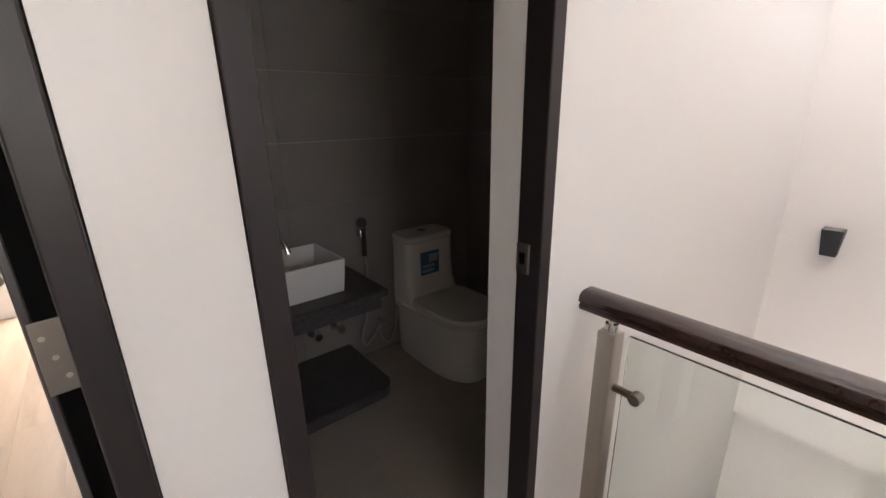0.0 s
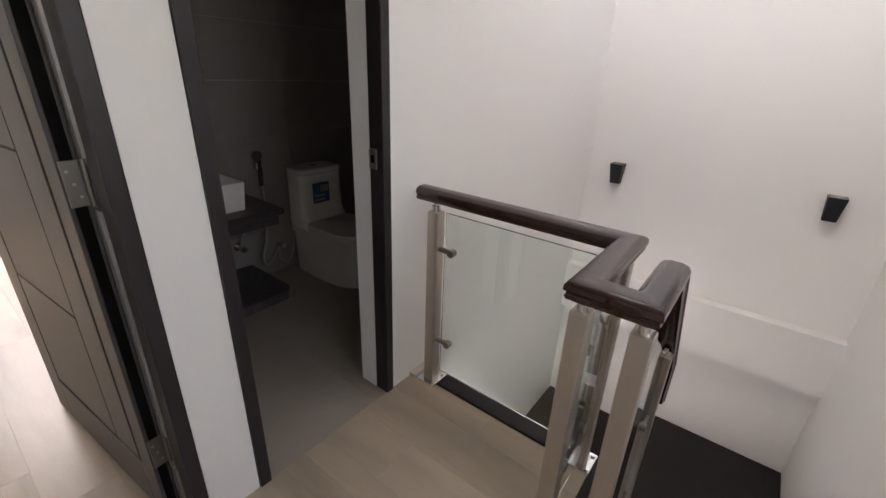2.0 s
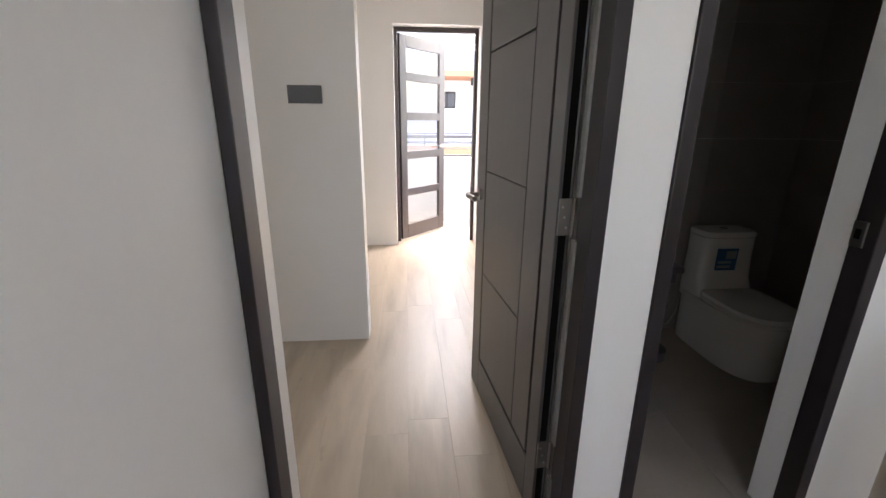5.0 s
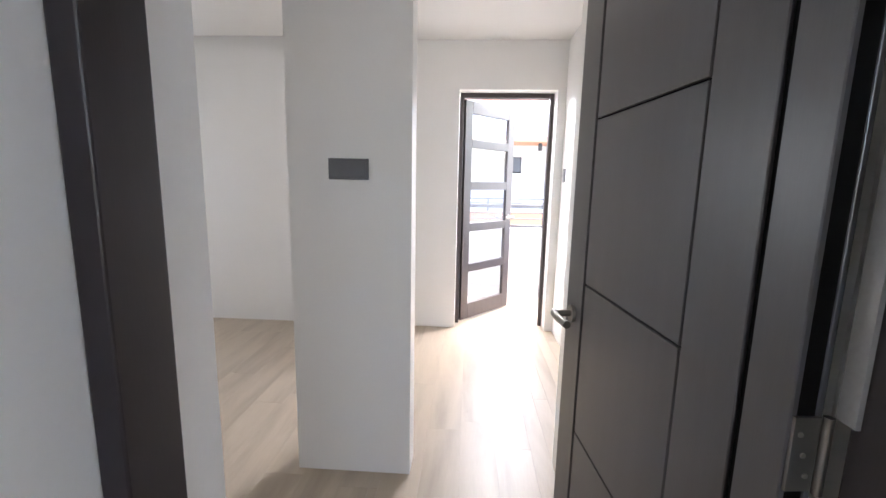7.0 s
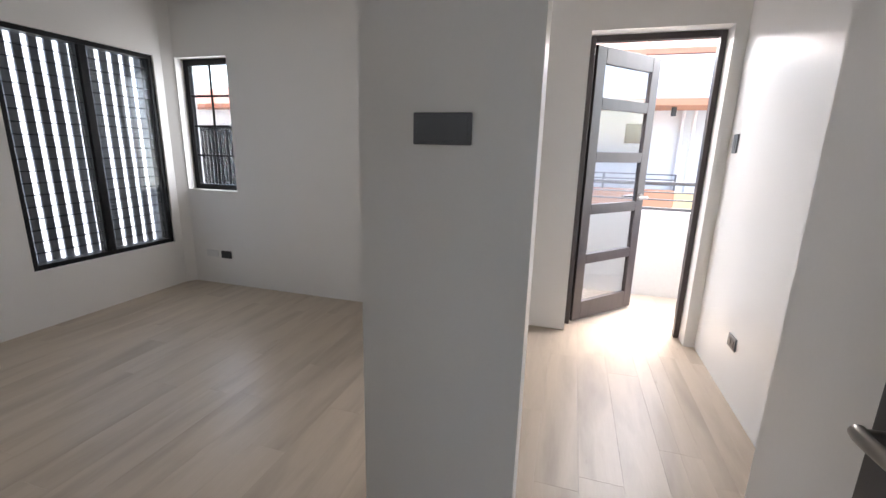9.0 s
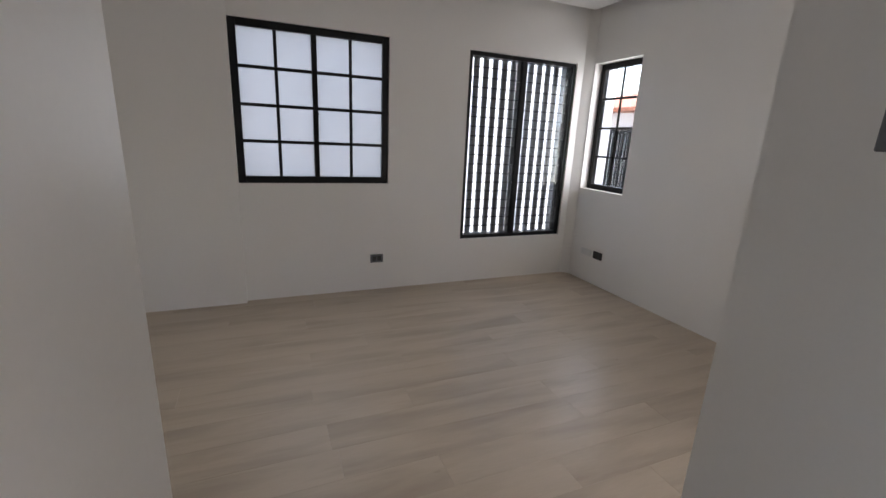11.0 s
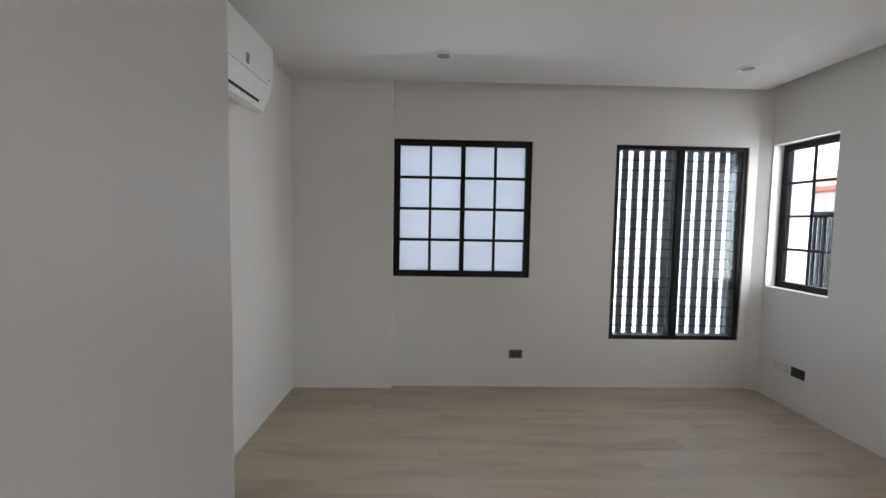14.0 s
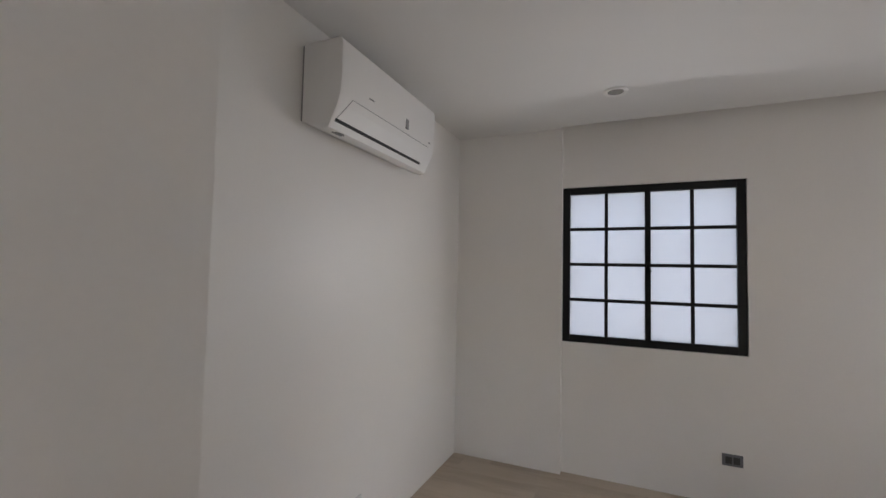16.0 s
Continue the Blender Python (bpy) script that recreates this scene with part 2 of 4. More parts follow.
def sweep(bm, profile, path):
    """Closed profile (across, up) swept along a polyline with mitred corners, up stays vertical."""
    P = [Vector(p) for p in path]
    rings = []
    for i, p in enumerate(P):
        d0 = (P[i] - P[i - 1]) if i else (P[1] - P[0])
        d1 = (P[i + 1] - P[i]) if i + 1 < len(P) else d0
        h0, h1 = Vector((d0.x, d0.y, 0)).normalized(), Vector((d1.x, d1.y, 0)).normalized()
        s0, s1 = Vector((h0.y, -h0.x, 0)), Vector((h1.y, -h1.x, 0))
        side = (s0 + s1).normalized()
        side /= max(0.3, side.dot(s0))
        t0, t1 = d0.normalized(), d1.normalized()
        tang = (t0 + t1).normalized()
        up = Vector((0, 0, 1))
        if abs(tang.z) > 0.01 and s0.dot(s1) > 0.99:
            up = side.cross(tang).normalized()
            up /= max(0.3, up.dot(s0.cross(t0).normalized()))
        rings.append([bm.verts.new(p + a * side + b * up) for a, b in profile])
    n = len(profile)
    for a, b in zip(rings, rings[1:]):
        for k in range(n):
            bm.faces.new((a[k], a[(k + 1) % n], b[(k + 1) % n], b[k]))
    bm.faces.new(rings[0])
    bm.faces.new(rings[-1])
    bmesh.ops.recalc_face_normals(bm, faces=bm.faces)
    return bm


def lathe(bm, profile, centre, n=24):
    rings = []
    for r, z in profile:
        rings.append([bm.verts.new((centre[0] + r * math.cos(2 * math.pi * k / n), centre[1] + r * math.sin(2 * math.pi * k / n), centre[2] + z)) for k in range(n)])
    for a, b in zip(rings, rings[1:]):
        for k in range(n):
            bm.faces.new((a[k], a[(k + 1) % n], b[(k + 1) % n], b[k]))
    bm.faces.new(rings[0])
    bm.faces.new(rings[-1])
    bmesh.ops.recalc_face_normals(bm, faces=bm.faces)
    return bm


def loft(bm, rings):
    """Skin through rings of equal length; both ends closed."""
    rr = [[bm.verts.new(p) for p in ring] for ring in rings]
    n = len(rr[0])
    for a, b in zip(rr, rr[1:]):
        for k in range(n):
            bm.faces.new((a[k], a[(k + 1) % n], b[(k + 1) % n], b[k]))
    bm.faces.new(rr[0])
    bm.faces.new(rr[-1])
    bmesh.ops.recalc_face_normals(bm, faces=bm.faces)
    return bm


def mesh_of(name, bm, mat, smooth=False):
    me = bpy.data.meshes.new(name)
    bm.to_mesh(me)
    bm.free()
    me.materials.append(mat)
    if smooth:
        me.shade_smooth()
        me.set_sharp_from_angle(angle=radians(35))
    return me


def part(name, bm, mat, parent=None, label="", smooth=False):
    ob = new(name, mesh_of(name, bm, mat, smooth))
    if parent:
        ob.parent = parent
    return tagged(ob, label)


def thing(name, label, category, at=(0, 0, 0), group="", rz=0.0):
    ob = new(name)
    ob.empty_display_size = 0.1
    ob.matrix_basis = pose(*at, 0, 0, rz)
    return tagged(ob, label, category, group)


def structure(name, bm, mat, label, category="wall"):
    return tagged(part(name, bm, mat), label, category, kind="structure")


def wall(name, axis, c0, c1, a0, a1, z0, z1, holes=(), mat=None, label="white painted plaster wall", category="wall"):
    """A wall of thickness c0..c1 across axis, from a0 to a1 along it, with holes (a0, a1, z0, z1)."""
    bm = bmesh.new()
    def seg(p, q, r, s):
        if q - p > 1e-4 and s - r > 1e-4:
            box(bm, *((c0, p, r, c1, q, s) if axis == "x" else (p, c0, r, q, c1, s)))
    at = a0
    for h0, h1, hz0, hz1 in sorted(holes):
        seg(at, h0, z0, z1)
        seg(h0, h1, z0, hz0)
        seg(h0, h1, hz1, z1)
        at = h1
    seg(at, a1, z0, z1)
    return structure(name, bm, mat or PAINT, label, category)


# ---- plan ----
HY = 1.305          # hall face of the wall with the two doors
WX, NY, AY = -2.76, 4.735, 0.735
CZ = 2.55
SX, SY = 4.29, -0.355   # stairwell's far and south walls
BX0, BX1, BY1 = 1.56, 3.3, 2.70   # bathroom
EX = 1.815          # corridor's east wall
LOW = -2.9

# ---- structure: bedroom ----
wall("wall_west", "x", WX - 0.16, WX, AY - 0.15, NY + 0.2, -0.15, 2.75,
     [(1.565, 2.73, 0.953, 2.11), (3.44, 4.585, 0.425, 2.10)], label="white painted wall with two black framed windows")
structure("wall_column", boxes((WX, AY, 0, WX + 0.055, 1.565, CZ + 0.02)), PAINT, "shallow white painted column in the room corner", "column")
wall("wall_north", "y", NY, NY + 0.2, WX, 1.95, -0.15, 2.75,
     [(-2.686, -2.115, 0.925, 2.105), (0.904, 1.742, -0.15, 2.15)], label="white painted wall with narrow window and balcony door")
structure("wall_north_column", loft(bmesh.new(), [[(WX - 0.01, NY - 0.085, z), (WX + 0.07, NY + 0.01, z), (WX - 0.01, NY + 0.01, z)] for z in (0.0, CZ + 0.125)]), PAINT, "small white painted corner column", "column")
wall("wall_aircon", "y", AY - 0.15, AY, WX, 0.6, -0.15, 2.75, label="white semi-gloss wall under the air conditioner")
structure("wall_hall_west", boxes((0.55, -1.35, 0, 0.617, 1.385, CZ + 0.02)), PAINT, "white painted wall of the upper hall")
structure("wall_bedroom_end", loft(bmesh.new(), [[(0.222, AY, z), (0.55, AY, z), (0.55, 1.385, z), (0.645, 1.385, z), (0.645, 1.475, z), (0.54, 1.475, z), (0.54, 1.598, z), (0.222, 1.619, z)] for z in (0.0, CZ + 0.02)]), PAINT, "white painted wall end beside the bedroom doorway")
structure("wall_partition", boxes((0.238, 2.69, 0, 0.768, 2.83, CZ + 0.02)), PAINT, "short white painted wall standing free between room and corridor")
wall("wall_corridor_east", "x", EX, EX + 0.13, 2.825, NY, -0.15, 2.75, label="white glossy painted corridor wall")

# ---- structure: hall, bathroom, stairwell ----
wall("wall_hall", "y", HY, 1.455, 0.595, BX1 + 0.15, 0, 2.75,
     [(0.595, 1.495, -0.002, 2.15), (1.642, 2.266, -0.002, 2.15)], label="white painted hall wall with two doorways")
wall("wall_stair_north", "y", HY, 1.455, 2.55, SX, LOW, -0.001, label="white painted stairwell wall")
wall("wall_stair_north_upper", "y", HY, 1.455, BX1 + 0.15, SX, 0, 2.75, label="white painted stairwell wall")
wall("wall_stair_far", "x", SX, SX + 0.15, SY - 0.15, 1.455, LOW, 2.75, label="white painted stairwell wall with two black lamps")
structure("wall_stair_beam", boxes((SX - 0.078, SY, -0.43, SX, HY, -0.055)), PAINT, "white painted beam across the stairwell wall", "beam")
wall("wall_stair_south", "y", SY - 0.15, SY, 2.05, SX, LOW, 2.75, label="white painted stairwell wall")
wall("wall_hall_return", "x", 2.05, 2.2, -1.35, SY - 0.15, 0, 2.75, label="white painted hall wall")
# the window hole is added out of view, to bring light into the hall
wall("wall_hall_south", "y", -1.5, -1.35, 0.5, 2.2, 0, 2.75, [(0.75, 1.9, 0.9, 2.25)], label="white painted hall wall with an added unseen window")
wall("wall_bath_west", "x", 1.457, BX0, 1.455, 2.825, 0, 2.75, label="white painted wall outside, tiled inside")
wall("wall_bath_north", "y", BY1, 2.825, BX0, BX1 + 0.15, 0, 2.75, label="bathroom back wall")
wall("wall_bath_east", "x", BX1, BX1 + 0.15, 1.455, BY1, 0, 2.75, label="bathroom side wall")
structure("ceiling", boxes((WX, AY, CZ, 0.238, 1.565, CZ + 0.15), (WX + 0.10, 1.565, CZ, 0.238, NY - 0.10, CZ + 0.15), (0.238, AY, CZ, 1.815, NY, CZ + 0.15),
          (WX, 1.565, CZ + 0.13, WX + 0.10, NY, CZ + 0.15), (WX + 0.10, NY - 0.10, CZ + 0.13, 0.238, NY, CZ + 0.15), (0.5, -1.5, CZ, 2.6, HY, CZ + 0.31), (BX0, 1.455, CZ - 0.1, BX1, BY1, CZ + 0.15)), CEIL, "flat white painted ceiling", "ceiling")

# floors: slab below, planks above
structure("floor", boxes((WX, AY, -0.15, 1.815, NY, -0.014), (0.5, -1.5, -0.15, 2.06, SY, -0.014),
          (0.5, SY, -0.15, 2.10, 0.45, -0.014), (0.5, 0.45, -0.15, 2.46, AY, -0.014), (1.815, AY, -0.15, 2.46, HY, -0.014)), SCREED, "pale oak plank floor", "floor")
structure("floor_bathroom", boxes((1.457, HY, -0.15, BX1 + 0.15, 2.825, -0.0125)), GROUT, "grey tiled bathroom floor", "floor")
FLOOR, BATHFLOOR = bpy.data.objects["floor"], bpy.data.objects["floor_bathroom"]


# ---- stairs ----
def stairs():
    st = thing("staircase", "dark stained wooden staircase with a turning landing", "staircase", (2.1, 0, 0))
    def P(name, b):
        o = part(name, b, TREAD, st)
        o.matrix_parent_inverse = Matrix.Translation((-2.1, 0, 0))
    rise, run = 0.188, 0.172
    for k in range(1, 6):
        x = 2.10 + run * (k - 1)
        b = bmesh.new()
        box(b, x - 0.02, SY, -rise * k - 0.04, x + run, 0.44, -rise * k, 0.008)
        P("tread", b)
        P("riser", boxes((x - 0.015, SY, -rise * (k - 1) - (0.04 if k > 1 else 0.001), x, 0.44, -rise * k)))
    x = 2.10 + run * 5
    P("riser", boxes((x - 0.015, SY, -rise * 5 - 0.04, x, 0.44, -rise * 6)))
    P("landing", box(bmesh.new(), x - 0.02, SY, -rise * 6 - 0.06, SX, 0.47, -rise * 6, 0.008))
    P("riser", boxes((x, 0.47, -rise * 6 - 0.06, SX, 0.485, -rise * 7)))
    P("landing", box(bmesh.new(), x + 0.02, 0.485, -rise * 7 - 0.06, SX, HY, -rise * 7, 0.008))
    for k in range(1, 5):
        xr = x - run * (k - 1)
        P("tread", box(bmesh.new(), xr - run, 0.5, -rise * (7 + k) - 0.04, xr + 0.02, HY, -rise * (7 + k), 0.008))
        P("riser", boxes((xr, 0.5, -rise * (6 + k) - 0.06, xr + 0.015, HY, -rise * (7 + k))))
    structure("wall_stair_inner", boxes((2.25, 0.445, LOW, 2.95, 0.468, -1.2)), PAINT, "white wall under the stair flight")
    structure("floor_below", boxes((0.5, SY, LOW - 0.1, SX, HY, LOW)), TILEFLOOR, "grey tiled lower floor", "floor")
    wall("wall_below", "x", 2.0, 2.08, SY, HY, LOW, -0.15, [(0.5, 1.28, LOW, -0.25)], label="white wall below the hall floor")


stairs()


# ---- door frames ----
def door_frame(name, x0, x1, w0, w1, top, y0, y1, mat, label):
    bm = boxes((x0, y0, 0, x0 + w0, y1, top), (x1 - w1, y0, 0, x1, y1, top), (x0 + w0, y0, top - 0.04, x1 - w1, y1, top), bev=0.003)
    return structure(name, bm, mat, label, "door frame")


door_frame("door_frame_1", 0.619, 1.493, 0.033, 0.038, 2.148, HY - 0.008, 1.385, FRAMEPAINT, "dark stained wooden frame of the bedroom doorway")
fr2 = door_frame("door_frame_2", 1.644, 2.264, 0.038, 0.038, 2.148, HY - 0.008, 1.364, FRAMEPAINT, "dark stained wooden frame of the bathroom doorway")
strike = part("strike_plate", box(bmesh.new(), 2.221, 1.326, 0.967, 2.228, 1.362, 1.038, 0.002), NICKEL, fr2, "satin nickel strike plate")
# black block on the plate stands in for the shaded hole
part("strike_hole", box(bmesh.new(), 2.2195, 1.336, 0.99, 2.222, 1.352, 1.017, 0.001), GROOVE, strike)
structure("wall_bath_reveal", boxes((1.6425, 1.3645, 0, 1.68, 1.455, 2.15), (2.228, 1.3645, 0, 2.2655, 1.455, 2.15), (1.68, 1.3645, 2.11, 2.228, 1.455, 2.15)), PAINT, "pale plaster reveal of the bathroom doorway")
fr3 = door_frame("door_frame_3", 0.906, 1.740, 0.035, 0.035, 2.148, 4.868, 4.933, BROWNDOOR, "dark brown wooden frame of the balcony door")
seal = part("door_seal", boxes((1.449, 1.372, 0.012, 1.455, 1.398, 0.20), (1.449, 1.372, 0.33, 1.455, 1.398, 0.985), (1.449, 1.372, 1.10, 1.455, 1.398, 1.79), (1.449, 1.372, 1.92, 1.455, 1.398, 2.10)),
            RUBBER, bpy.data.objects["door_frame_1"], "grey rubber strip along the jamb")


def lever(parent, at, out, along, mat=None):
    """Lever handle: rose, neck and a bar that turns along the leaf."""
    mat = mat or NICKEL
    a, o, l = Vector(at), Vector(out), Vector(along)
    h = part("handle", rod(bmesh.new(), a, a + o * 0.010, 0.026, 28), mat, parent, "satin nickel lever handle", smooth=True)
    part("neck", rod(bmesh.new(), a + o * 0.008, a + o * 0.058, 0.0105, 18), mat, h, smooth=True)
    bm = bmesh.new()
    tube(bm, [a + o * 0.055 - l * 0.010, a + o * 0.060 + l * 0.012, a + o * 0.060 + l * 0.06, a + o * 0.054 + l * 0.108], 0.0115, 14)
    part("lever", bm, mat, h, smooth=True)


def bedroom_door():
    d = thing("bedroom_door", "dark stained panelled wooden door standing open into the bedroom", "door", (1.409, 1.412, 0), rz=95.3)
    # core shows only between the panels; its black is the grooves' shade
    part("core", boxes((0.002, -0.034, 0.010, 0.828, -0.007, 2.078)), GROOVE, d)
    rows = [("stile", 0, 0.075, 0.008, 2.08), ("stile", 0.703, 0.83, 0.008, 2.08), ("rail", 0.0755, 0.7025, 0.008, 0.188), ("rail", 0.0755, 0.7025, 1.972, 2.08),
            ("panel", 0.089, 0.2285, 0.202, 1.958)]
    for z0, z1 in ((0.202, 0.629), (0.634, 1.082), (1.087, 1.536), (1.541, 1.958)):
        rows.append(("panel", 0.2335, 0.689, z0, z1))
    for n, x0, x1, z0, z1 in rows:
        part(n, box(bmesh.new(), x0, -0.010, z0, x1, 0.0, z1, 0.0018, 1), DARKWOOD, d)
    part("back_panel", box(bmesh.new(), 0, -0.042, 0.008, 0.83, -0.033, 2.08, 0.002), DARKWOOD, d)
    lever(d, (0.768, 0.0, 0.975), (0, 1, 0), (-1, 0, 0))
    lever(d, (0.768, -0.042, 0.975), (0, -1, 0), (-1, 0, 0))
    part("latch_plate", box(bmesh.new(), 0.8285, -0.032, 0.90, 0.8315, -0.010, 1.06, 0.001), NICKEL, d, "satin nickel latch plate")
    for z in (0.265, 1.042, 1.855):
        h = part("hinge", box(bmesh.new(), -0.004, -0.038, z - 0.05, 0.001, -0.004, z + 0.05, 0.001), NICKEL, d, "satin nickel butt hinge")
        part("hinge_pin", rod(bmesh.new(), (-0.006, -0.044, z - 0.052), (-0.006, -0.044, z + 0.052), 0.006, 12), NICKEL, h, smooth=True)
        for k in (-0.028, 0.0, 0.028):
            part("screw", rod(bmesh.new(), (-0.0035, -0.02 + 0.25 * k, z + k), (-0.0055, -0.02 + 0.25 * k, z + k), 0.0035, 10), STEEL, h)


bedroom_door()


def balcony_door():
    ang = math.degrees(math.atan2(0.60, 0.525))
    d = thing("balcony_door", "dark brown wooden door with five glass panes, opened outwards", "door", (0.945, 4.915, 0), rz=ang)
    W, st = 0.765, 0.10
    part("stile", box(bmesh.new(), 0, -0.02, 0.012, st, 0.02, 2.10, 0.004), BROWNDOOR, d)
    part("stile", box(bmesh.new(), W - st, -0.02, 0.012, W, 0.02, 2.10, 0.004), BROWNDOOR, d)
    zs = [0.165, 0.485, 0.565, 0.885, 0.965, 1.285, 1.365, 1.675, 1.755, 1.985]
    part("rail", box(bmesh.new(), st + 0.0005, -0.02, 0.012, W - st - 0.0005, 0.02, zs[0], 0.003), BROWNDOOR, d)
    part("rail", box(bmesh.new(), st + 0.0005, -0.02, zs[-1], W - st - 0.0005, 0.02, 2.10, 0.003), BROWNDOOR, d)
    for a, b in zip(zs[1:-1:2], zs[2:-1:2]):
        part("rail", box(bmesh.new(), st + 0.0005, -0.02, a, W - st - 0.0005, 0.02, b, 0.003), BROWNDOOR, d)
    for a, b in zip(zs[::2], zs[1::2]):
        p = part("pane", boxes((st - 0.005, -0.003, a - 0.005, W - st + 0.005, 0.003, b + 0.005)), HAZEGLASS, d, "clear glass pane")
        p.visible_shadow = False
    lever(d, (W - 0.05, -0.02, 1.0), (0, -1, 0), (-1, 0, 0))
    lever(d, (W - 0.05, 0.02, 1.0), (0, 1, 0), (-1, 0, 0))


balcony_door()


# ---- windows ----
def grid_window(name, label, m, w, h, cols, rows, split, glass, fw=0.05, mt=0.024, depth=0.05):
    """Casement in its own plane: x along, z up, y 0 at the room face of the frame; split: columns after which a thick mullion stands."""
    win = thing(name, label, "window")
    win.matrix_basis = m
    tagged(win, kind="structure")
    part("window_frame", boxes((0, 0, 0, fw, depth, h), (w - fw, 0, 0, w, depth, h), (fw, 0, 0, w - fw, depth, fw), (fw, 0, h - fw, w - fw, depth, h), bev=0.003), ALU, win)
    groups = [(0, split), (split, cols)] if split else [(0, cols)]
    mull = 0.038
    inner = w - 2 * fw - (mull if split else 0)
    cw, rh = inner / cols, (h - 2 * fw) / rows
    if split:
        xm = fw + cw * split
        part("mullion", box(bmesh.new(), xm, -0.004, fw, xm + mull, depth, h - fw, 0.003), ALU, win)
    for c in range(cols):
        x = fw + cw * c + (mull if split and c >= split else 0)
        for r in range(rows):
            z = fw + rh * r
            p = part("pane", boxes((x, depth * 0.5, z, x + cw, depth * 0.5 + 0.005, z + rh)), glass, win)
            p.visible_shadow = False
    for g0, g1 in groups:
        for c in range(g0 + 1, g1):
            x = fw + cw * c + (mull if split and c >= split else 0)
            part("muntin", box(bmesh.new(), x - mt / 2, depth * 0.2, fw, x + mt / 2, depth * 0.2 + 0.012, h - fw, 0.002), ALU, win)
        x0 = fw + cw * g0 + (mull if split and g0 >= split else 0)
        for r in range(1, rows):
            z = fw + rh * r
            part("muntin", box(bmesh.new(), x0, depth * 0.2 - 0.001, z - mt / 2, x0 + cw * (g1 - g0), depth * 0.2 + 0.011, z + mt / 2, 0.002), ALU, win)
    return win


# on the west wall the window's x runs along +y, its depth towards -x
w1 = grid_window("window_1", "black framed casement window with sixteen frosted panes", pose(WX - 0.02, 1.565, 0.953, 0, 0, 90), 1.165, 1.157, 4, 4, 2, FROST, 0.052)
latch = part("latch", box(bmesh.new(), 0.572, -0.022, 0.56, 0.59, -0.004, 0.60, 0.003), ALU, w1, "small black casement latch")
part("latch_arm", rod(bmesh.new(), (0.585, -0.02, 0.575), (0.602, -0.026, 0.53), 0.005, 10), ALU, latch)
w2 = grid_window("window_2", "narrow black framed window with eight clear panes", pose(-2.115, NY + 0.085, 0.925, 0, 0, 180) @ Matrix.Diagonal((1, -1, 1, 1)), 0.571, 1.18, 2, 4, 0, PANE, 0.05, 0.02)


def jalousie():
    win = thing("window_3", "black framed louvre window with clear glass blades and outer fins", "window")
    tagged(win, kind="structure")
    win.matrix_basis = pose(WX - 0.02, 3.44, 0.425, 0, 0, 90)
    w, h, f = 1.145, 1.675, 0.036
    part("window_frame", boxes((0, 0, 0, f, 0.10, h), (w - f, 0, 0, w, 0.10, h), (f, 0, 0, w - f, 0.10, f), (f, 0, h - f, w - f, 0.10, h), bev=0.003), ALU, win)
    part("mullion", box(bmesh.new(), w / 2 - 0.028, -0.003, f, w / 2 + 0.028, 0.10, h - f, 0.003), ALU, win)
    n = 19
    step = (h - 2 * f) / n
    for k, (a, b) in enumerate(((f, w / 2 - 0.028), (w / 2 + 0.028, w - f))):
        me = mesh_of("blade", boxes((a + 0.004, -0.0015, -0.046, b - 0.004, 0.0015, 0.046)), PANE)
        for i in range(n):
            o = new("blade", me)
            o.parent = win
            o.matrix_basis = pose(0, 0.03, f + step * (i + 0.5), -5, 0, 0)
            o.visible_shadow = False
        for x in (a, b - 0.008):
            part("blade_channel", boxes((x, 0.008, f, x + 0.008, 0.05, h - f)), ALU, win)
        clip = mesh_of("blade_clip", boxes((a, 0.012, -0.006, b, 0.016, 0.0)), ALU)
        for i in range(1, n):
            o = new("blade_clip", clip)
            o.parent = win
            o.matrix_basis = pose(0, 0.006, f + step * i, 0, 0, 0)
    fin = mesh_of("fin", box(bmesh.new(), -0.029, 0.0, -0.12, 0.029, 0.02, h + 0.12, 0.003), FIN)
    for k in range(13):
        o = new("fin", fin)
        o.parent = win
        o.matrix_basis = pose(-0.02 + 0.0985 * k, 0.19, 0)
    for z in (-0.1, h + 0.06):
        part("fin_rail", boxes((-0.12, 0.2115, z, w + 0.2, 0.2315, z + 0.04)), FIN, win)


jalousie()


# ---- unseen hall window and clerestory, added to light hall and stairs ----
def plain_window(name, label, m, w, h):
    win = thing(name, label, "window")
    tagged(win, kind="structure")
    win.matrix_basis = m
    f = 0.045
    part("window_frame", boxes((0, 0, 0, f, 0.05, h), (w - f, 0, 0, w, 0.05, h), (f, 0, 0, w - f, 0.05, f), (f, 0, h - f, w - f, 0.05, h), (w / 2 - 0.02, 0, f, w / 2 + 0.02, 0.05, h - f), bev=0.002), ALU, win)
    for a, b in ((f, w / 2 - 0.02), (w / 2 + 0.02, w - f)):
        p = part("pane", boxes((a, 0.02, f, b, 0.025, h - f)), PANE, win)
        p.visible_shadow = False


plain_window("added_window_4", "added unseen hall window, black framed, to let daylight in", pose(0.75, -1.45, 0.9), 1.15, 1.35)
# clerestory shaft out of view, added so daylight falls on the stairwell
wall("wall_added_shaft_north", "y", HY, 1.455, 2.6, SX, 2.75, 4.1, label="added unseen clerestory wall, painted white")
wall("wall_added_shaft_south", "y", SY - 0.15, SY, 2.6, SX, 2.75, 4.1, [(2.72, 4.2, 2.87, 4.0)], label="added unseen clerestory wall, painted white")
wall("wall_added_shaft_far", "x", SX, SX + 0.15, SY - 0.15, 1.455, 2.75, 4.1, label="added unseen clerestory wall, painted white")
